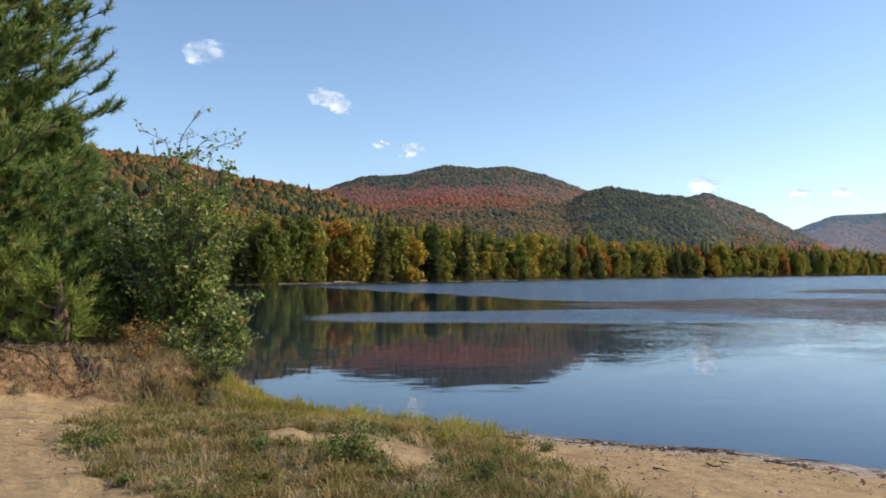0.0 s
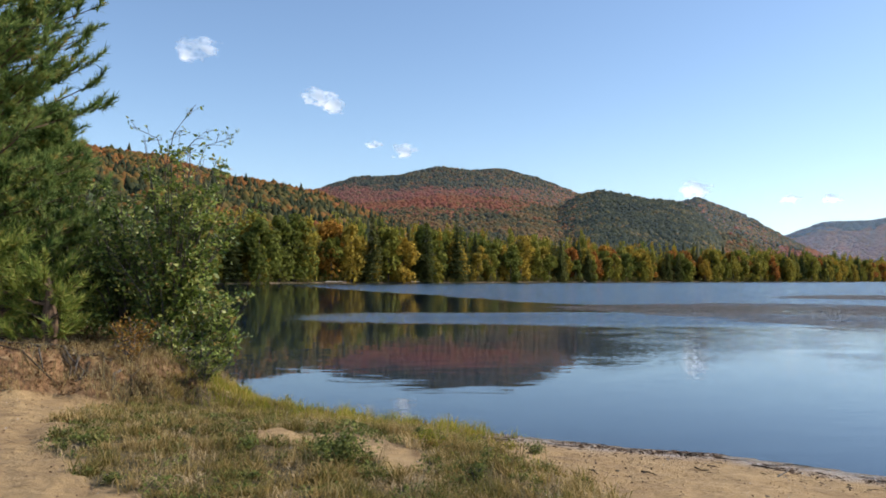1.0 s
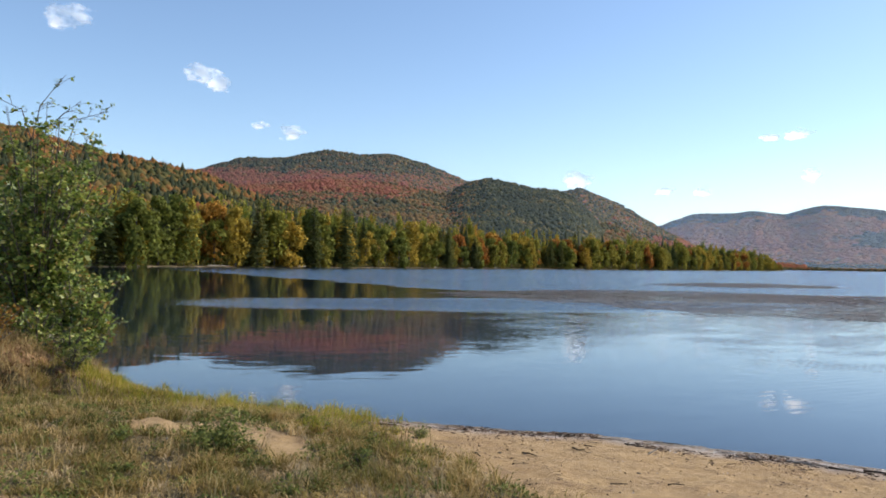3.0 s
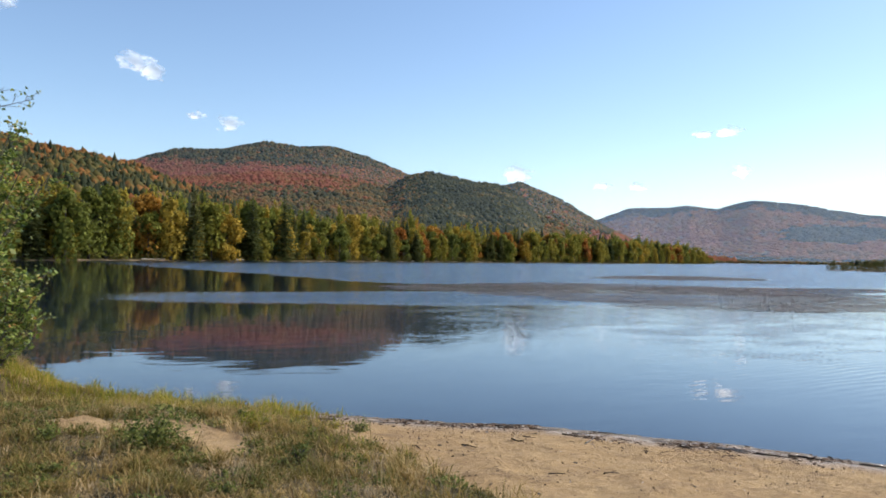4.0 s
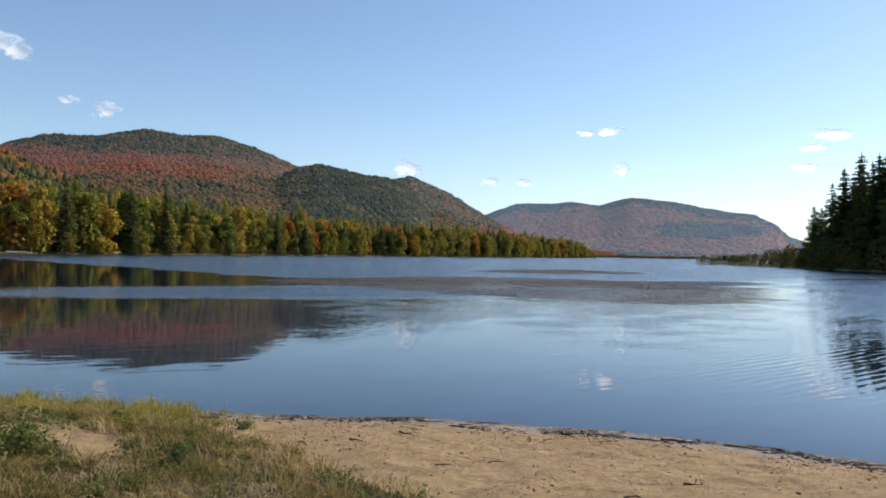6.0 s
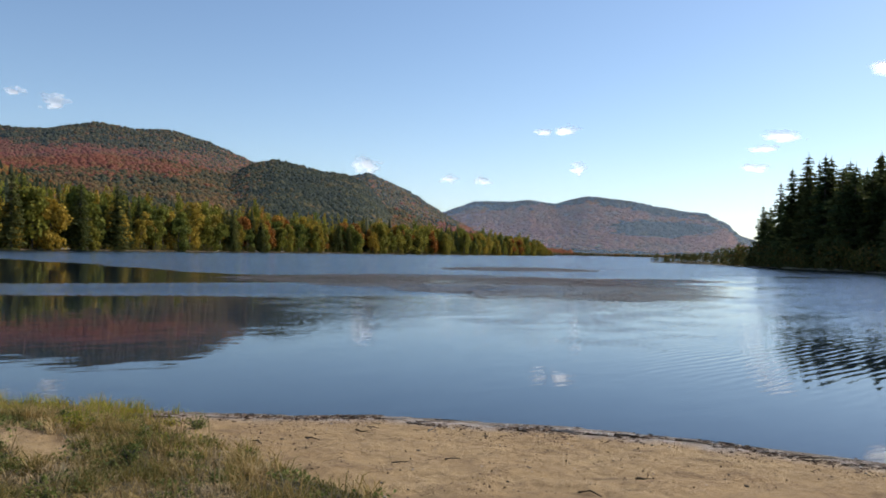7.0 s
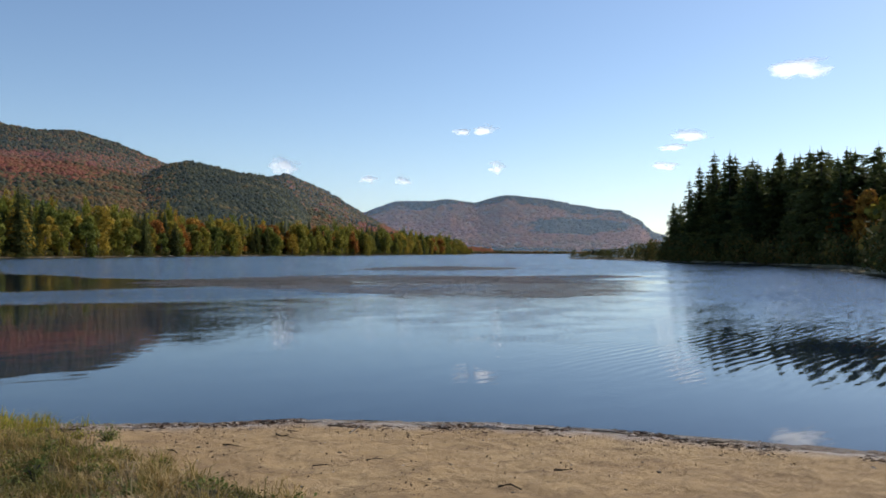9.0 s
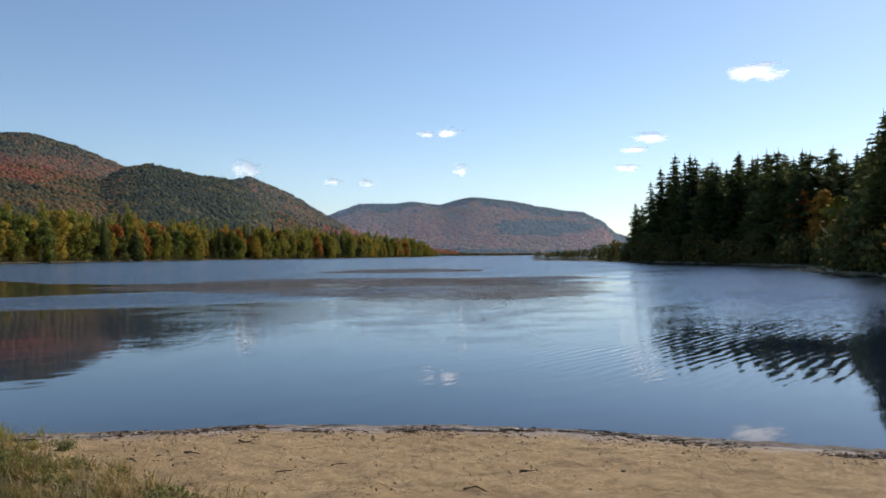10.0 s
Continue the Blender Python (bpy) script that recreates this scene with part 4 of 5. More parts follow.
MAT_GRASS = foliage("short_turf", [(0.0, (0.075, 0.078, 0.024)), (0.22, (0.16, 0.145, 0.042)), (0.4, (0.29, 0.215, 0.075)), (0.62, (0.43, 0.31, 0.15)), (1.0, (0.62, 0.49, 0.31))], 0.3, "island", 0.3, 0.6, 1.6)
MAT_GREEN_GRASS = foliage("tall_green_grass", [(0.0, (0.12, 0.15, 0.024)), (0.42, (0.28, 0.285, 0.038)), (0.7, (0.43, 0.33, 0.065)), (1.0, (0.56, 0.41, 0.2))], 0.45, "island", 0.3, 0.4, 0.9)
MAT_TUSSOCK = foliage("tussock_grass", [(0.0, (0.068, 0.068, 0.021)), (0.35, (0.185, 0.16, 0.043)), (0.6, (0.35, 0.245, 0.085)), (1.0, (0.59, 0.43, 0.22))], 0.35, "island", 0.3, 0.6, 1.3)
MAT_DRY_GRASS = foliage("dry_grass", [(0.0, (0.14, 0.08, 0.035)), (0.35, (0.28, 0.19, 0.085)), (0.75, (0.42, 0.33, 0.15)), (1.0, (0.58, 0.48, 0.28))], 0.35, "island", 0.3, 0.4, 1.5)
MAT_WEED = foliage("dark_weed_leaves", [(0.0, (0.08, 0.1, 0.03)), (0.6, (0.16, 0.185, 0.045)), (1.0, (0.28, 0.27, 0.08))], 0.3, "island", 0.3)
MAT_FRESH = foliage("fresh_weed_leaves", [(0.0, (0.1, 0.13, 0.035)), (0.6, (0.18, 0.2, 0.05)), (1.0, (0.3, 0.27, 0.09))], 0.35, "island", 0.3)
MAT_BUSH = foliage("bush_leaves", [(0.0, (0.045, 0.08, 0.017)), (0.35, (0.125, 0.18, 0.03)), (0.7, (0.3, 0.37, 0.075)), (0.94, (0.42, 0.4, 0.12)), (1.0, (0.42, 0.2, 0.06))], 0.4, "island", 0.3, gloss=0.45, spec=0.45)
MAT_DARK_BUSH = foliage("dark_bush_leaves", [(0.0, (0.04, 0.075, 0.02)), (0.6, (0.1, 0.15, 0.034)), (1.0, (0.22, 0.24, 0.06))], 0.4, "island", 0.3, gloss=0.5, spec=0.35)
MAT_NEEDLES = foliage("pine_needles", [(0.0, (0.035, 0.065, 0.022)), (0.3, (0.095, 0.155, 0.042)), (0.62, (0.25, 0.33, 0.095)), (0.86, (0.4, 0.42, 0.13)), (1.0, (0.48, 0.26, 0.08))], 0.45, "island", 0.25, 0.75, 3.6)
MAT_FERN = foliage("russet_fern", [(0.0, (0.25, 0.12, 0.03)), (0.6, (0.36, 0.2, 0.05)), (1.0, (0.3, 0.26, 0.06))], 0.35, "island", 0.3)
MAT_DRIFT = bark("weathered_driftwood", (0.2, 0.17, 0.13), (0.46, 0.41, 0.35), 30)
MAT_DARK_WOOD = bark("wet_dark_wood", (0.03, 0.022, 0.016), (0.11, 0.08, 0.055), 30)


def near_field(count, x0, x1, y0, y1):
    x, y = rng.uniform(x0, x1, count), rng.uniform(y0, y1, count)
    d = inland(x, y)
    grass, litter, wet = ground_cover(x, y, d)
    return x, y, ground_height(x, y), d, grass, litter


def plant_grass():
    x, y, z, d, g, l = near_field(170000, -5.2, 2.8, 4.8, 14.5)
    patch = 0.5 + 0.5 * wobble(x, y, 0.9, 4)
    ok = (g + 0.22 * wobble(x, y, 0.55, 3) > rng.uniform(0.25, 0.95, len(x))) & (rng.uniform(0, 1, len(x)) < 0.25 + 0.75 * patch)
    x, y, z, p = x[ok], y[ok], z[ok], patch[ok]
    n = len(x)
    blades("short_turf", x, y, z - 0.01, rng.uniform(0.03, 0.1, n) * (0.5 + 0.9 * p), rng.uniform(0.005, 0.011, n), rng.uniform(0.5, 1.8, n), MAT_GRASS, "patchy short olive and straw-coloured turf on sand")
    # tussocks of longer, mixed grass
    cx, cy, cz, d, g, l = near_field(1100, -4.6, 2.4, 4.8, 12.5)
    ok = (g > 0.45) & (wobble(cx, cy, 1.7, 3) > -0.25)
    cx, cy = np.repeat(cx[ok], 46), np.repeat(cy[ok], 46)
    n = len(cx)
    k = np.repeat(rng.uniform(0.5, 1.3, n // 46), 46)
    cx, cy = cx + rng.normal(size=n) * 0.045 * k, cy + rng.normal(size=n) * 0.045 * k
    blades("turf_tussocks", cx, cy, ground_height(cx, cy) - 0.01, rng.uniform(0.07, 0.2, n) * k, rng.uniform(0.006, 0.01, n), rng.uniform(0.4, 1.5, n), MAT_TUSSOCK, "tussocks of longer green and straw-coloured grass")
    # rust-brown seed heads and dead stalks
    cx, cy, cz, d, g, l = near_field(4600, -4.8, 2.4, 4.8, 13.5)
    ok = (g > 0.35) & (wobble(cx + 5, cy, 1.3, 3) > 0.1)
    n = ok.sum()
    blades("dead_stalks", cx[ok], cy[ok], cz[ok], rng.uniform(0.1, 0.26, n), rng.uniform(0.006, 0.01, n), rng.uniform(0.1, 0.6, n), MAT_DRY_GRASS, "rust-brown dead stalks standing in the turf")
    # taller green grass towards the water and along the turf's sandy edge
    x, y, z, d, g, l = near_field(110000, -5.2, 1.6, 6.4, 15.5)
    k = np.clip(0.5 + 0.5 * wobble(x, y, 0.8, 3), 0, 1)
    rim = 1.05 + np.where(y < 7.2, (7.2 - y) * 0.32, -(y - 7.2) * 0.28) - x
    edge = np.maximum(smooth(d, 2.3, 0.7) * (y > 8.2), 0.16 * smooth(rim, 1.1, 0.3) * smooth(rim, -0.2, 0.1))
    ok = (d > 0.12) & ((g > 0.2) | ((x > -4.9) & (y > 10.3))) & (rng.uniform(0, 1, len(x)) < 1.5 * k ** 1.6 * edge)
    x, y, z, k, e = x[ok], y[ok], z[ok], k[ok], edge[ok]
    n = len(x)
    blades("tall_shore_grass", x, y, z - 0.01, rng.uniform(0.08, 0.27, n) * (0.3 + 1.1 * k ** 1.3) * (0.5 + 0.5 * e), rng.uniform(0.007, 0.013, n), rng.uniform(0.1, 0.8, n), MAT_GREEN_GRASS, "tall fresh green grass along the water's edge")
    # dry grass hanging over the bank
    x, y, z, d, g, l = near_field(130000, -11, -2.6, 10.0, 17.0)
    s = scarp(x, y)
    k = 0.5 + 0.5 * wobble(x, y, 0.7, 3)
    east = smooth(x, -7.5, -4.5)
    ok = (d > 0.1) & (s > 0.12) & (rng.uniform(0, 1, len(x)) < (0.2 + 0.3 * east) * np.clip(k, 0, 1) ** 1.5 * 1.3 * smooth(x, -3.4, -4.6))
    x, y, z = x[ok], y[ok], z[ok]
    n = len(x)
    blades("dry_bank_grass", x, y, z - 0.02, rng.uniform(0.1, 0.36, n) * (0.6 + 0.5 * smooth(x, -7.0, -4.5)), rng.uniform(0.005, 0.01, n), rng.uniform(0.2, 1.2, n), MAT_DRY_GRASS, "tangled dry brown grass on the sandy bank")
    # clover and small weeds in the turf
    x, y, z, d, g, l = near_field(90000, -4.5, 2.4, 4.8, 11.5)
    ok = (g > 0.4) & (wobble(x + 3, y, 0.8, 3) > 0.3)
    pts = np.stack([x, y, z + rng.uniform(0.01, 0.07, len(x))], 1)[ok]
    v, f = leaves_at(pts, 0.032, rng, 0.4)
    tagged(mesh_object("clover_leaves", v, f, [MAT_WEED]), "dark green clover and small weeds in the turf", "weeds", kind="stuff")


plant_grass()


def weed_plant(x, y, height, spread, count, leaf, label, material):
    plant = thing("weed_plant", label, "weed", "weeds on the beach")
    plant.location = (x, y, height_at(x, y))
    r = np.random.default_rng(int(abs(x * 100 + y * 7)))
    stems, pts = [], []
    for i in range(14):
        a, o = r.uniform(0, 6.283), spread * r.uniform(0.3, 1)
        tip = Vector((math.cos(a) * o, math.sin(a) * o, height * r.uniform(0.5, 1)))
        stems.append(tube([(0, 0, -0.02), tip * 0.5 + Vector((0, 0, height * 0.15)), tip], [0.005, 0.004, 0.002], 4))
        for k in range(count // 14):
            pts.append(tip * r.uniform(0.25, 1.05) + Vector(r.normal(size=3) * spread * 0.16))
    v, f = join(stems)
    mesh_object("stem", v, f, [MAT_BARK], plant)
    pts = np.array(pts)
    pts[:, 2] = np.maximum(pts[:, 2], 0.015)
    v, f = leaves_at(pts, leaf, r, 0.5)
    mesh_object("leaves", v, f, [material], plant)
    return plant


weed_plant(-0.82, 6.8, 0.3, 0.32, 2000, 0.04, "dark green leafy weed in a dense clump on the turf", MAT_WEED)
weed_plant(1.12, 8.45, 0.13, 0.18, 420, 0.026, "small dark weed growing on bare sand", MAT_WEED)
weed_plant(0.86, 8.6, 0.08, 0.16, 300, 0.024, "low olive weed growing on bare sand", MAT_GREEN_GRASS)
weed_plant(0.0, 8.0, 0.16, 0.22, 700, 0.032, "olive leafy weed beside a bare sandy patch", MAT_GREEN_GRASS)


def turf_weeds():
    """Small broad-leaved weeds all over the turf, some fresh, some dark."""
    r = random.Random(77)
    kinds = [weed_plant(-1.75, 7.15, 0.1, 0.15, 260, 0.045, "fresh green broad-leaved weed in the turf", MAT_FRESH), weed_plant(-2.6, 8.9, 0.09, 0.17, 300, 0.04, "dark green broad-leaved weed in the turf", MAT_WEED), weed_plant(0.35, 6.3, 0.14, 0.13, 260, 0.035, "upright green weed in the turf", MAT_WEED)]
    placed = 0
    while placed < 46:
        x, y = r.uniform(-4.0, 1.5), r.uniform(5.2, 10.2)
        px, py = np.array([x]), np.array([y])
        if ground_cover(px, py, inland(px, py))[0][0] < 0.6 or wobble(px, py, 2.3, 2)[0] < -0.35:
            continue
        k = r.uniform(0.4, 0.95)
        copy_thing(r.choice(kinds), pose(x, y, height_at(x, y), 0, 0, r.uniform(0, 360))).scale = (k, k, k * r.uniform(0.7, 1.2))
        placed += 1


turf_weeds()


MAT_YOUNG_NEEDLES = foliage("young_pine_needles", [(0.0, (0.12, 0.18, 0.04)), (0.6, (0.28, 0.34, 0.07)), (1.0, (0.42, 0.38, 0.11))], 0.4, "island", 0.2)


def pine_tree(x, y, height, reach, seed, label, low=0.5, tufts=1.0, needles=None, boughs=11):
    tree = thing("pine_tree", label, "pine tree", "pines on the bank")
    tree.location = (x, y, height_at(x, y))
    r = np.random.default_rng(seed)
    mesh_object("trunk", *tube([(0, 0, -0.3), (0.05, 0, height * 0.3), (0.02, 0.06, height * 0.65), (0, 0, height)], [0.17, 0.14, 0.08, 0.01], 10), [MAT_PINE_BARK], tree)
    limbs, tips, ways = [], [], []
    h = low
    while h < height * 0.97:
        t = h / height
        for k in range(boughs):
            a = r.uniform(0, 6.283)
            L = reach * max(1 - t ** 2.0, 0.12) * r.uniform(0.55, 1.0)
            d = Vector((math.cos(a), math.sin(a), 0))
            rise = 0.0 + 0.5 * t + r.uniform(-0.12, 0.12)
            p0 = Vector((0, 0, h))
            pts = [p0 + d * L * q + Vector((0, 0, L * (rise * q + 0.25 * q * q))) for q in (0, 0.35, 0.7, 1)]
            limbs.append(tube(pts, [0.03, 0.022, 0.014, 0.006], 4))
            tips.append(pts[3])
            ways.append((pts[3] - pts[2]).normalized())
            for j in range(int(10 * tufts)):
                q = r.uniform(0.12, 1.0)
                b = p0 + d * L * q + Vector((0, 0, L * (rise * q + 0.25 * q * q)))
                side = Vector((-d.y, d.x, 0)) * r.choice((-1, 1)) * r.uniform(0.3, 1) + d * 0.7 + Vector((0, 0, r.uniform(0.3, 1.5)))
                e = b + side.normalized() * (0.2 + 0.55 * (1.15 - q)) * r.uniform(0.6, 1.3)
                limbs.append(tube([b, e], [0.008, 0.004], 3))
                tips += [e, (b + e) / 2]
                ways += [side.normalized(), side.normalized()]
        h += r.uniform(0.24, 0.36)
    v, f = join(limbs)
    bough = mesh_object("bough", v, f, [MAT_PINE_BARK], tree)
    tips, ways = np.array(tips), np.array(ways)
    per = 34
    p, d = np.repeat(tips, per, 0), np.repeat(ways, per, 0)
    n = len(p)
    p = p - d * rng.uniform(0, 0.26, n)[:, None]
    way = d * rng.uniform(0.5, 1.1, n)[:, None] + rng.normal(size=(n, 3)) * 0.42 + np.array([0, 0, 0.15])
    way /= np.linalg.norm(way, axis=1)[:, None]
    w = np.cross(way, rng.normal(size=(n, 3)))
    w *= 0.0115 / (np.linalg.norm(w, axis=1)[:, None] + 1e-6)
    L = rng.uniform(0.13, 0.23, n)[:, None]
    vs = np.stack([p - w, p + w, p + way * L], 1).reshape(-1, 3)
    mesh_object("needles", vs, np.arange(n * 3).reshape(-1, 3), [needles or MAT_NEEDLES], bough)
    return tree


pine_tree(-9.2, 14.3, 14.5, 3.15, 1, "tall green pine with long needles on the sandy bank", 0.35)
pine_tree(-8.6, 16.8, 4.6, 2.0, 2, "young dark green pine behind the bushes", 0.3, 0.8, None, 8)
pine_tree(-6.55, 12.95, 1.25, 0.75, 3, "small bright green pine sapling at the foot of the bank", 0.1, 0.3, MAT_YOUNG_NEEDLES, 4)
pine_tree(-7.6, 13.2, 1.6, 0.95, 9, "bushy bright green pine sapling beside the trunk", 0.12, 0.3, MAT_YOUNG_NEEDLES, 5)


def bush(x, y, height, spread, stems, leaves, leaf, seed, label, material, bare=0.0, lean=(0, 0)):
    """Many stems from one stool, forking twice, leaves along the twigs."""
    thing_ = thing("bush", label, "bush", "bushes on the bank")
    thing_.location = (x, y, height_at(x, y))
    r = np.random.default_rng(seed)
    wood, twigs = [], []
    for i in range(stems):
        a, o = r.uniform(0, 6.283), spread * math.sqrt(r.uniform(0.02, 1)) * 0.9
        h = height * (1 - 0.4 * (o / spread) ** 2) * r.uniform(0.7, 1.0)
        top = Vector((math.cos(a) * o + lean[0] * h, math.sin(a) * o + lean[1] * h, h))
        mid = Vector((top.x * 0.35, top.y * 0.35, h * 0.5))
        wood.append(tube([(0, 0, -0.1), mid, top], [0.022, 0.014, 0.004], 5))
        for j in range(9):
            q = r.uniform(0.12, 0.98)
            b = mid * (q * 2) if q < 0.5 else mid + (top - mid) * (q * 2 - 1)
            e = b + Vector((r.normal() * 0.28, r.normal() * 0.28, r.uniform(-0.05, 0.35))) * spread * 0.6
            wood.append(tube([b, (b + e) / 2 + Vector((0, 0, 0.03)), e], [0.007, 0.005, 0.002], 3))
            twigs.append((b, e))
    n_full = len(twigs)
    if bare:  # long thin arching shoots above the crown, almost leafless
        for (x0, z0), (x1, z1) in (((-0.15, 0.9), (0.42, 1.2)), ((-0.15, 0.92), (-0.85, 1.1)), ((0.45, 0.9), (1.2, 1.04)), ((0.3, 0.88), (0.75, 1.08))):
            b, e = Vector((x0, 0, bare * z0)), Vector((x1, r.uniform(-0.3, 0.3), bare * z1))
            m = b * 0.55 + e * 0.45 + Vector((-0.1 if x1 > x0 else 0.1, 0, 0.12)) * (1 if z1 > 1.1 else 1.4)
            wood.append(tube([(x0 * 0.5, 0, bare * 0.45), b, m, e], [0.012, 0.01, 0.008, 0.004], 4))
            for j in range(8):
                c = m + (e - m) * r.uniform(-0.3, 1)
                s = c + Vector((r.uniform(-0.1, 0.32) * (1 if x1 > x0 else -1), r.normal() * 0.1, r.uniform(-0.05, 0.2)))
                wood.append(tube([c, (c + s) / 2 + Vector((0, 0, 0.015)), s], [0.006, 0.005, 0.003], 3))
                twigs.append((c + (s - c) * 0.8, s))
    v, f = join(wood)
    stem = mesh_object("stem", v, f, [MAT_BARK], thing_)
    full = twigs[:n_full]
    pts = []
    for i in range(leaves):
        b, e = full[r.integers(len(full))]
        pts.append(b + (e - b) * r.uniform(0.1, 1.05) + Vector(r.normal(size=3) * 0.045))
    for b, e in twigs[len(full):]:
        for k in range(3):
            pts.append(e + Vector(r.normal(size=3) * 0.03))
    pts = np.array(pts)
    pts[:, 2] = np.maximum(pts[:, 2], 0.03)
    v, f = leaves_at(pts, leaf, r, 0.6)
    mesh_object("leaves", v, f, [material], stem)
    return thing_


bush(-5.0, 14.5, 4.5, 1.75, 44, 13500, 0.098, 4, "tall light green bush with thin bare shoots on top", MAT_BUSH, 4.1)
bush(-6.3, 15.6, 3.6, 1.5, 24, 8000, 0.085, 5, "dark green bush behind the light one", MAT_DARK_BUSH)
bush(-4.2, 14.2, 1.9, 1.15, 20, 3200, 0.1, 6, "low light green bush overhanging the water", MAT_BUSH)
bush(-7.6, 15.6, 3.6, 1.4, 22, 7000, 0.085, 7, "dark green bush below the pine", MAT_DARK_BUSH)
bush(-5.2, 13.2, 0.9, 0.5, 12, 900, 0.06, 8, "russet fern and brush at the foot of the bush", MAT_FERN)


bush(-4.55, 13.3, 0.75, 0.5, 14, 1100, 0.07, 12, "low green brush running down the bank", MAT_BUSH)
bush(-3.95, 12.95, 0.55, 0.42, 12, 800, 0.065, 13, "low green brush running down the bank", MAT_BUSH)
bush(-3.7, 12.35, 0.42, 0.36, 10, 520, 0.055, 14, "small yellow-green brush above the water's edge", MAT_FRESH)
bush(-4.9, 12.5, 0.5, 0.45, 10, 420, 0.05, 15, "thin russet brush on the dry bank", MAT_FERN)


def undergrowth():
    """Dense dark brush filling the bank behind pine and bushes."""
    shapes = []
    for k in range(4):
        v, f = broadleaf_crown(1.0, 1.2, 620, 0.05, 400 + k, 0.02)
        shapes.append((np.array(v), np.array(f)))
    x, y = rng.uniform(-19, -5.5, 230), rng.uniform(14.5, 27, 230)
    d = inland(x, y)
    ok = (d > 1.2) & (d < 14) & (y > 16.2 - (x + 8) * 0.15) & (np.hypot(x + 9.6, y - 14.4) > 1.2)
    x, y = x[ok], y[ok]
    n = len(x)
    h = rng.uniform(1.2, 3.4, n)
    scatter_mesh("bank_undergrowth", shapes, np.stack([x, y, ground_height(x, y) - 0.1], 1), np.stack([h * 0.9, h], 1), MAT_DARK_BUSH, "dense dark green undergrowth on the bank", "bushes")


undergrowth()


def stick(name, points, radius, material, label, category, group=""):
    zs = [(x, y, height_at(x, y) + z + radius) for x, y, z in points]
    n = len(zs)
    ob = mesh_object(name, *tube(zs, [radius * (1 - 0.6 * i / max(n - 1, 1)) for i in range(n)], 6), [material])
    return tagged(ob, label, category, group)


stick("driftwood_stick", [(-3.52, 10.25, 0.02), (-3.36, 10.32, 0.06), (-3.2, 10.36, 0.05)], 0.02, MAT_DRIFT, "bleached white driftwood stick lying on the turf", "driftwood")
stick("exposed_root", [(-8.6, 12.2, 0.02), (-7.9, 11.95, 0.03), (-7.4, 12.02, 0.02), (-6.8, 11.75, 0.03), (-6.3, 11.72, 0.0), (-5.6, 11.35, 0.0)], 0.028, MAT_DARK_WOOD, "dark pine root lying along the foot of the bank", "root", "roots on the bank")
stick("exposed_root", [(-7.2, 12.6, 0.02), (-6.8, 12.25, 0.04), (-6.25, 12.2, 0.02), (-6.1, 11.85, 0.03), (-5.9, 11.6, 0.0)], 0.028, MAT_BARK, "grey bare root hanging from the eroded bank", "root", "roots on the bank")
stick("exposed_root", [(-6.4, 12.5, 0.03), (-5.95, 12.35, 0.04), (-5.7, 12.0, 0.02), (-5.4, 11.85, 0.03), (-5.3, 11.5, 0.0)], 0.03, MAT_BARK, "grey bare root hanging from the eroded bank", "root", "roots on the bank")
stick("exposed_root", [(-8.0, 13.2, 0.02), (-7.5, 13.15, 0.05), (-7.1, 12.9, 0.03), (-6.7, 12.6, 0.0)], 0.03, MAT_DARK_WOOD, "dark thick root across the pine litter", "root", "roots on the bank")


def far_logs():
    """Bleached logs along the far waterline."""
    r = random.Random(9)
    for p, side in stretch(COVE[4:10], 17, 1, r):
        if r.random() < 0.45:
            continue
        way, L = Vector((side.y, -side.x, 0)), r.uniform(1.5, 4.5)
        q = p + side * r.uniform(0.2, 0.7)
        a, b = q - way * L, q + way * L + side * r.uniform(-0.4, 0.4)
        stick("bleached_log", [(a.x, a.y, 0.05), (q.x, q.y, 0.08), (b.x, b.y, 0.05)], r.uniform(0.14, 0.26), MAT_DRIFT, "pale bleached log lying along the far waterline", "driftwood log", "logs on the far shore")


far_logs()


def bank_roots():
    """Bare roots, twigs and needle litter where the bank has slipped."""
    r = random.Random(31)
    for i in range(40):
        x, y = r.uniform(-8.2, -4.6), 0
        y = 11.2 + (x + 4.2) * -0.36 + r.uniform(0.2, 1.0)
        pts, a = [], r.uniform(-2.4, -0.6)
        for k in range(4):
            pts.append((x, y, 0.025 * (k in (1, 2)) * r.uniform(0.3, 1.2)))
            x, y, a = x + 0.2 * math.cos(a), y + 0.2 * math.sin(a), a + r.uniform(-0.8, 0.8)
        pale = r.random() < 0.5
        stick("exposed_root", pts, r.uniform(0.014, 0.032), MAT_BARK if pale else MAT_DARK_WOOD, "grey bare root hanging from the eroded bank" if pale else "dark root hanging from the eroded bank", "root", "roots on the bank")
    x, y, z, d, g, l = near_field(14000, -11, -3.5, 10.5, 16.5)
    ok = (l > 0.3) & (wobble(x, y, 0.6, 3) > -0.4)
    pts = np.stack([x, y, z + rng.uniform(0.004, 0.02, len(x))], 1)[ok]
    v, f = leaves_at(pts, 0.07, rng, 0.25)
    tagged(mesh_object("bank_litter", v, f, [MAT_LITTER]), "rusty pine needles, twigs and dead leaves on the bank", "leaf litter", kind="stuff")


MAT_LITTER = foliage("bank_litter", [(0.0, (0.05, 0.03, 0.018)), (0.5, (0.16, 0.08, 0.035)), (0.85, (0.28, 0.16, 0.075)), (1.0, (0.4, 0.32, 0.2))], 0.15, "island", 0.3)
bank_roots()


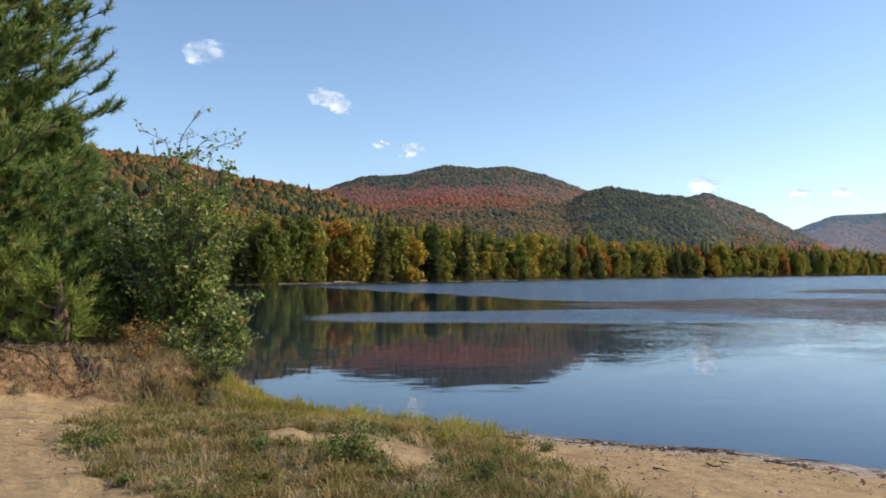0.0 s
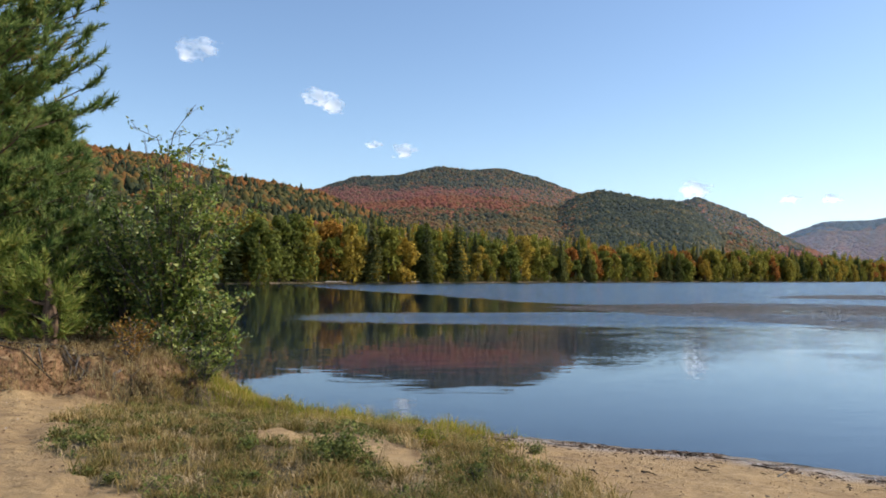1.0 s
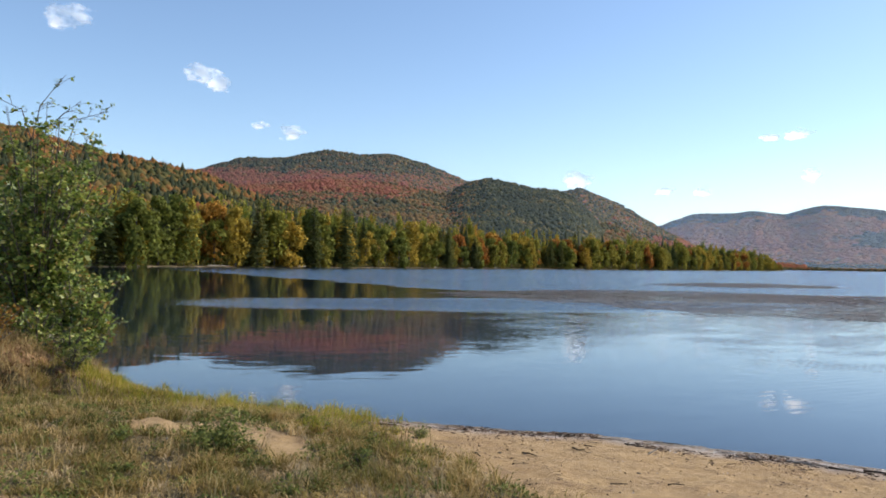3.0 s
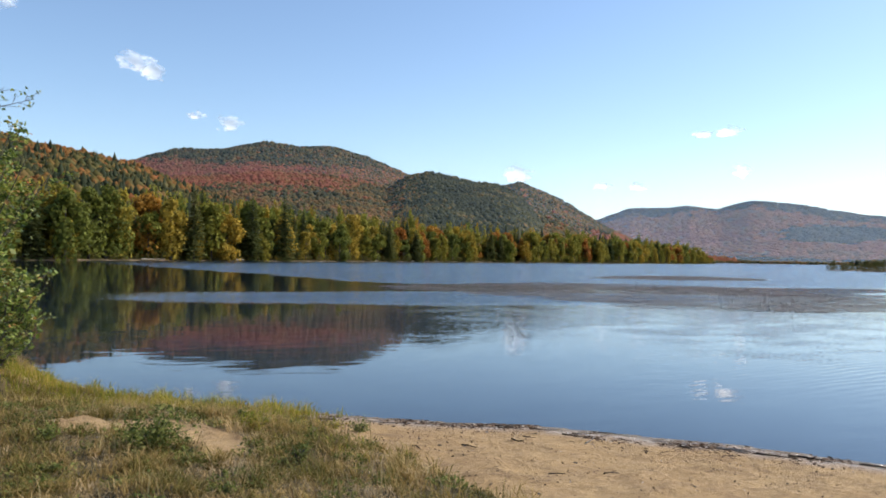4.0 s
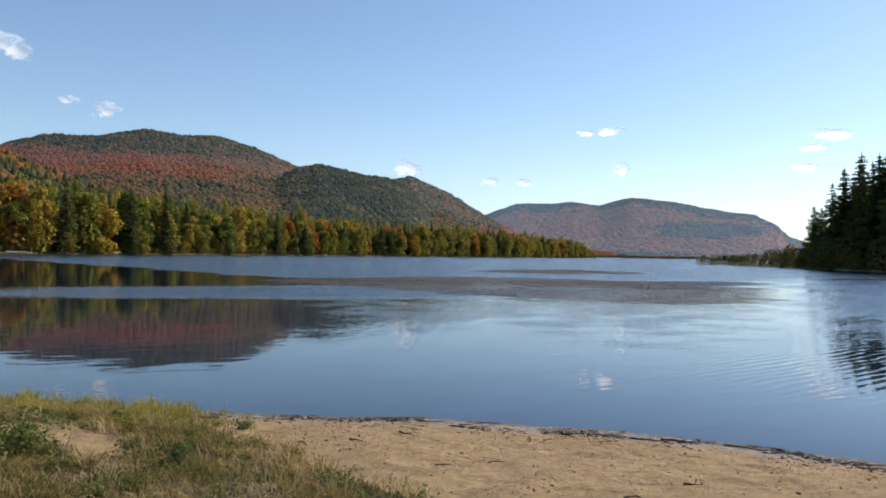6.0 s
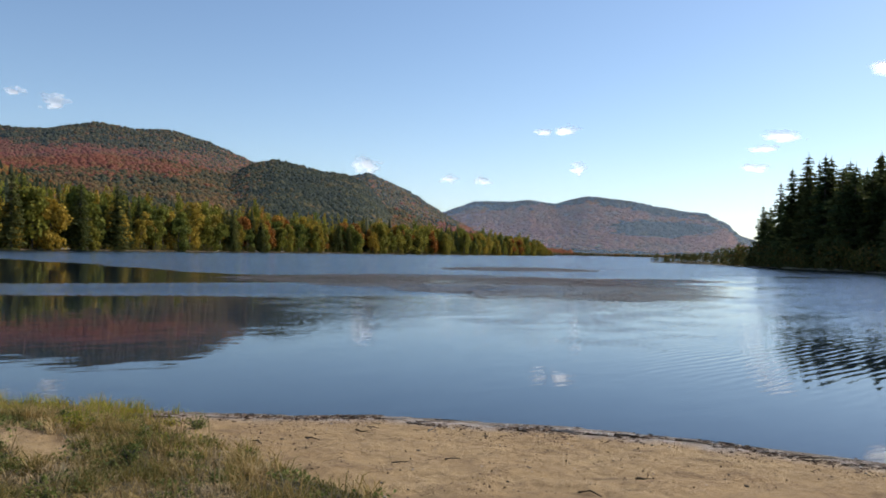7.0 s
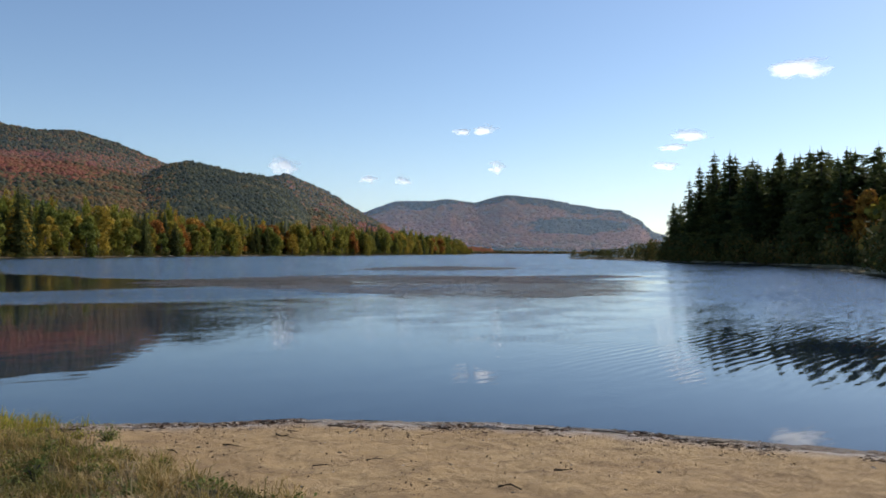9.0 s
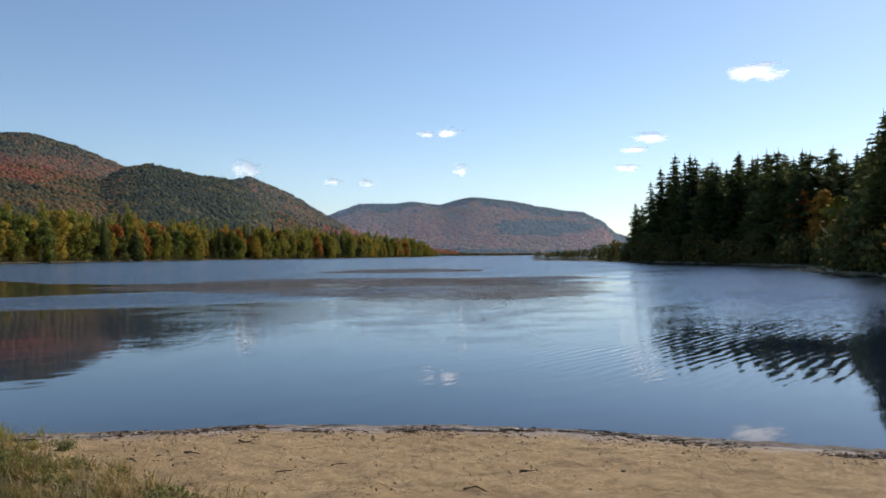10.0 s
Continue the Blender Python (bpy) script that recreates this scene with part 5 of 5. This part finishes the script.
# ---- beach litter ----
def shore_point(t, off):
    """A place t metres along the beach from its western end, off metres inland."""
    pts = [Vector((*p, 0)) for p in BEACH[::-1]]
    for a, b in zip(pts, pts[1:]):
        L = (b - a).length
        if t <= L:
            way = (b - a) / L
            p = a + way * t
            return p.x + way.y * off, p.y - way.x * off
        t -= L
    return pts[-1].x, pts[-1].y


def beach_litter():
    r = random.Random(21)
    # wrack line: small dark bits left by the waves
    pts, L = [], []
    for i in range(6500):
        t = r.uniform(3.0, 17.5)
        off = 0.3 + 0.16 * math.sin(t * 1.3) + 0.1 * math.sin(t * 3.1 + 1) + r.gauss(0, 0.085) + (r.uniform(-0.25, 0.6) if r.random() < 0.25 else 0)
        if math.sin(t * 2.3 + 0.5) + math.sin(t * 5.1) + r.uniform(-1.2, 1.2) < -0.2:
            continue
        x, y = shore_point(t, max(off, 0.03))
        pts.append((x, y))
    p = np.array(pts)
    z = ground_height(p[:, 0], p[:, 1])
    n = len(p)
    a = rng.uniform(0, 6.283, n)
    s, w = rng.uniform(0.008, 0.055, n), rng.uniform(0.004, 0.014, n)
    dx, dy = np.cos(a), np.sin(a)
    q = [np.stack([p[:, 0] - dx * s, p[:, 1] - dy * s, z - 0.002], 1), np.stack([p[:, 0] + dy * w, p[:, 1] - dx * w, z + w], 1), np.stack([p[:, 0] + dx * s, p[:, 1] + dy * s, z + 0.002], 1), np.stack([p[:, 0] - dy * w, p[:, 1] + dx * w, z - 0.002], 1)]
    b = np.arange(n)[:, None] * 4
    g = Graph("wrack_bits")
    isl = g.node("ShaderNodeNewGeometry", "Random Per Island")
    m = g.finish(g.ramp(isl, [(0.0, (0.04, 0.026, 0.018)), (0.6, (0.13, 0.075, 0.045)), (0.9, (0.24, 0.16, 0.1)), (1.0, (0.55, 0.5, 0.43))]), 0.85, 0.3)
    ob = mesh_object("wrack_line", np.stack(q, 1).reshape(-1, 3), (b + np.array([[0, 1, 2]])).tolist() + (b + np.array([[0, 2, 3]])).tolist() + (b + np.array([[0, 3, 1]])).tolist(), [m])
    tagged(ob, "dark line of twigs and bark bits washed up on the sand", "beach litter", kind="stuff")
    # dead leaves and crumbs on path and beach
    x, y = rng.uniform(-7, 7, 15000), rng.uniform(4.6, 12.5, 15000)
    d = inland(x, y)
    g0, l0, w0 = ground_cover(x, y, d)
    ok = (d > 0.3) & (g0 < 0.4) & (wobble(x, y, 1.1, 3) + rng.uniform(-0.4, 0.4, len(x)) > 0.15)
    pts = np.stack([x, y, ground_height(x, y) + 0.008], 1)[ok]
    v, f = leaves_at(pts, 0.026, rng, 0.2)
    tagged(mesh_object("dead_leaves", v, f, [m]), "scattered dead leaves and bark crumbs on the sand", "leaf litter", kind="stuff")
    # twigs one could pick up
    for i in range(46):
        t, off = r.uniform(4, 17), abs(r.gauss(0.32, 0.12)) if i < 26 else r.uniform(0.5, 4.2)
        x, y = shore_point(t, off)
        if y < 4.5:
            continue
        a, h = r.uniform(-0.5, 0.5) + math.atan2(-0.55, 0.83), r.uniform(0.05, 0.24 if i < 26 else 0.1)
        bend = r.uniform(-0.04, 0.04)
        stick("driftwood_twig", [(x - math.cos(a) * h, y - math.sin(a) * h, 0), (x + bend, y + bend, 0.004), (x + math.cos(a) * h, y + math.sin(a) * h, 0)], r.uniform(0.006, 0.013), MAT_DARK_WOOD if r.random() < 0.75 else MAT_DRIFT, "thin dark driftwood twig on the sand", "driftwood", "twigs on the beach")
    stick("driftwood_twig", [(3.66, 8.12, 0.0), (3.78, 8.15, 0.06), (3.84, 8.17, 0.15)], 0.009, MAT_DRIFT, "pale twig standing up from the wrack line", "driftwood", "twigs on the beach")
    stone = bpy.data.meshes.new("stone")
    v, f = ico(0)
    v = v * (1 + rng.uniform(-0.15, 0.15, (len(v), 1))) * np.array([1, 0.8, 0.55])
    stone.from_pydata(v.tolist(), [], f.tolist())
    stone.shade_smooth()
    g = Graph("lake_pebble")
    rnd = g.node("ShaderNodeObjectInfo", "Random")
    n = g.noise(60, 3)
    stone.materials.append(g.finish(g.mix(n, g.ramp(rnd, [(0.0, (0.06, 0.05, 0.04)), (0.6, (0.16, 0.12, 0.09)), (0.9, (0.3, 0.25, 0.2)), (1.0, (0.6, 0.57, 0.52))]), (0.2, 0.16, 0.12)), 0.8, 0.3))
    for i in range(130):
        t, off = r.uniform(3.5, 17.5), r.uniform(0.05, 0.6) if i < 50 else r.uniform(0.4, 5.0)
        x, y = shore_point(t, off)
        if y < 4.2:
            continue
        ob = new("pebble", stone)
        k = r.uniform(0.008, 0.024)
        ob.location, ob.scale, ob.rotation_euler = (x, y, height_at(x, y) + k * 0.2), (k, k, k), (0, 0, r.uniform(0, 6))
        tagged(ob, "small rounded pebble on the sand", "pebble", "pebbles on the beach")


beach_litter()

# ---- sky: small fair-weather clouds ----


def cloud_material():
    g = Graph("cloud")
    at = g.node("ShaderNodeTexCoord", "Object")
    ln = g.node("ShaderNodeVectorMath", 1, op="LENGTH", i0=at)
    rnd = g.node("ShaderNodeObjectInfo", "Random")
    n = g.nodes.new("ShaderNodeTexNoise")
    n.noise_dimensions = "4D"
    g.links.new(at, n.inputs["Vector"])
    g.put(n.inputs["W"], g.math("MULTIPLY", rnd, 40.0))
    n.inputs["Scale"].default_value, n.inputs["Detail"].default_value = 1.7, 2.5
    body = g.math("ADD", g.math("MULTIPLY_ADD", ln, -1.15, 1.12), g.math("MULTIPLY_ADD", n.outputs[0], 1.1, -0.55))
    a = g.node("ShaderNodeMapRange", 0, i0=body, i1=0.0, i2=0.36, i3=0.0, i4=0.92)
    white = (0.85, 0.85, 0.86)
    d, t = g.nodes.new("ShaderNodeBsdfDiffuse"), g.nodes.new("ShaderNodeBsdfTranslucent")
    g.put(d.inputs[0], white)
    g.put(t.inputs[0], white)
    mx = g.nodes.new("ShaderNodeAddShader")
    g.links.new(d.outputs[0], mx.inputs[0])
    g.links.new(t.outputs[0], mx.inputs[1])
    tr = g.nodes.new("ShaderNodeBsdfTransparent")
    m2 = g.nodes.new("ShaderNodeMixShader")
    g.links.new(a, m2.inputs[0])
    g.links.new(tr.outputs[0], m2.inputs[1])
    g.links.new(mx.outputs[0], m2.inputs[2])
    g.links.new(m2.outputs[0], g.out.inputs[0])
    g.nodes.remove(g.bsdf)
    return g.mat


def clouds():
    m = cloud_material()
    n = 12
    u = np.linspace(-1.2, 1.2, n)
    X, Y = np.meshgrid(u, u)
    v = np.stack([X.ravel(), Y.ravel(), 0.5 * (1.44 - 0.5 * (X ** 2 + Y ** 2)).ravel()], 1)
    i, j = np.meshgrid(np.arange(n - 1), np.arange(n - 1))
    a = (j * n + i).ravel()
    me = mesh_object("cloud", v, np.stack([a, a + 1, a + n + 1, a + n], 1), [m], smooth_shade=True)
    first = True
    # bearing, height in degrees, half width, half height in degrees
    for az, el, w, h in [(-17.6, 16.1, 1.6, 1.05), (-9.0, 13.3, 1.3, 0.65), (-7.7, 12.85, 1.15, 0.75), (-2.4, 9.5, 1.15, 0.55), (-4.7, 9.9, 0.75, 0.3), (19.0, 6.4, 1.15, 0.65), (25.25, 5.55, 0.8, 0.3), (27.8, 5.42, 0.75, 0.33), (32.3, 9.1, 0.8, 0.26), (34.1, 9.2, 1.05, 0.42), (34.95, 6.36, 0.75, 0.5), (56.2, 12.5, 2.3, 0.7), (48.8, 8.45, 1.6, 0.45), (47.6, 7.65, 1.1, 0.28), (47.1, 6.35, 1.15, 0.35)]:
        R = 4750.0
        p = Vector((math.sin(radians(az)) * math.cos(radians(el)), math.cos(radians(az)) * math.cos(radians(el)), math.sin(radians(el)))) * R
        mw = look(p, (0, 0, 0)) @ pose(0, 0, 0, 0, 180, 0)
        ob = me if first else new("cloud", me.data)
        first = False
        ob.matrix_basis = mw @ Matrix.Diagonal((R * radians(w * 1.12), R * radians(h * 1.2), R * radians(w * 1.5), 1))
        tagged(ob, "small white fair-weather cloud in a blue sky", "cloud", "clouds in the sky")


clouds()


def haze(radius, az0, az1, height, amount, ends=(0.0, 0.0)):
    """Added blue see-through sheet that paints haze before the hills, thinning out at the top."""
    g = Graph("blue_haze_tint")
    at = g.node("ShaderNodeTexCoord", "Object")
    sep = g.nodes.new("ShaderNodeSeparateXYZ")
    g.links.new(at, sep.inputs[0])
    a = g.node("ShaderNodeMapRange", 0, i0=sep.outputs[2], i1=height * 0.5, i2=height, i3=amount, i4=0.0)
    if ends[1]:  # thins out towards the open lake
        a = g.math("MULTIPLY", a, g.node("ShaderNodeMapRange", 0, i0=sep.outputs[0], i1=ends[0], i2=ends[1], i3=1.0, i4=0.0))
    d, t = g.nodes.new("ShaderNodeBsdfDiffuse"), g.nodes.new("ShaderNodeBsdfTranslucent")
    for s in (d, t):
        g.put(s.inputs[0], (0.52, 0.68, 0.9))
    add = g.nodes.new("ShaderNodeAddShader")
    g.links.new(d.outputs[0], add.inputs[0])
    g.links.new(t.outputs[0], add.inputs[1])
    tr = g.nodes.new("ShaderNodeBsdfTransparent")
    mx = g.nodes.new("ShaderNodeMixShader")
    g.links.new(a, mx.inputs[0])
    g.links.new(tr.outputs[0], mx.inputs[1])
    g.links.new(add.outputs[0], mx.inputs[2])
    g.links.new(mx.outputs[0], g.out.inputs[0])
    g.nodes.remove(g.bsdf)
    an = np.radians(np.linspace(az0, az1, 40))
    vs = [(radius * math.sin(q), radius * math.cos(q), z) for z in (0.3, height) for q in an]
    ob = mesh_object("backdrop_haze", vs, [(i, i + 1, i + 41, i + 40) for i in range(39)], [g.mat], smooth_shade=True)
    return tagged(ob, "thin blue sheet imitating haze before the hills", "haze", kind="structure")


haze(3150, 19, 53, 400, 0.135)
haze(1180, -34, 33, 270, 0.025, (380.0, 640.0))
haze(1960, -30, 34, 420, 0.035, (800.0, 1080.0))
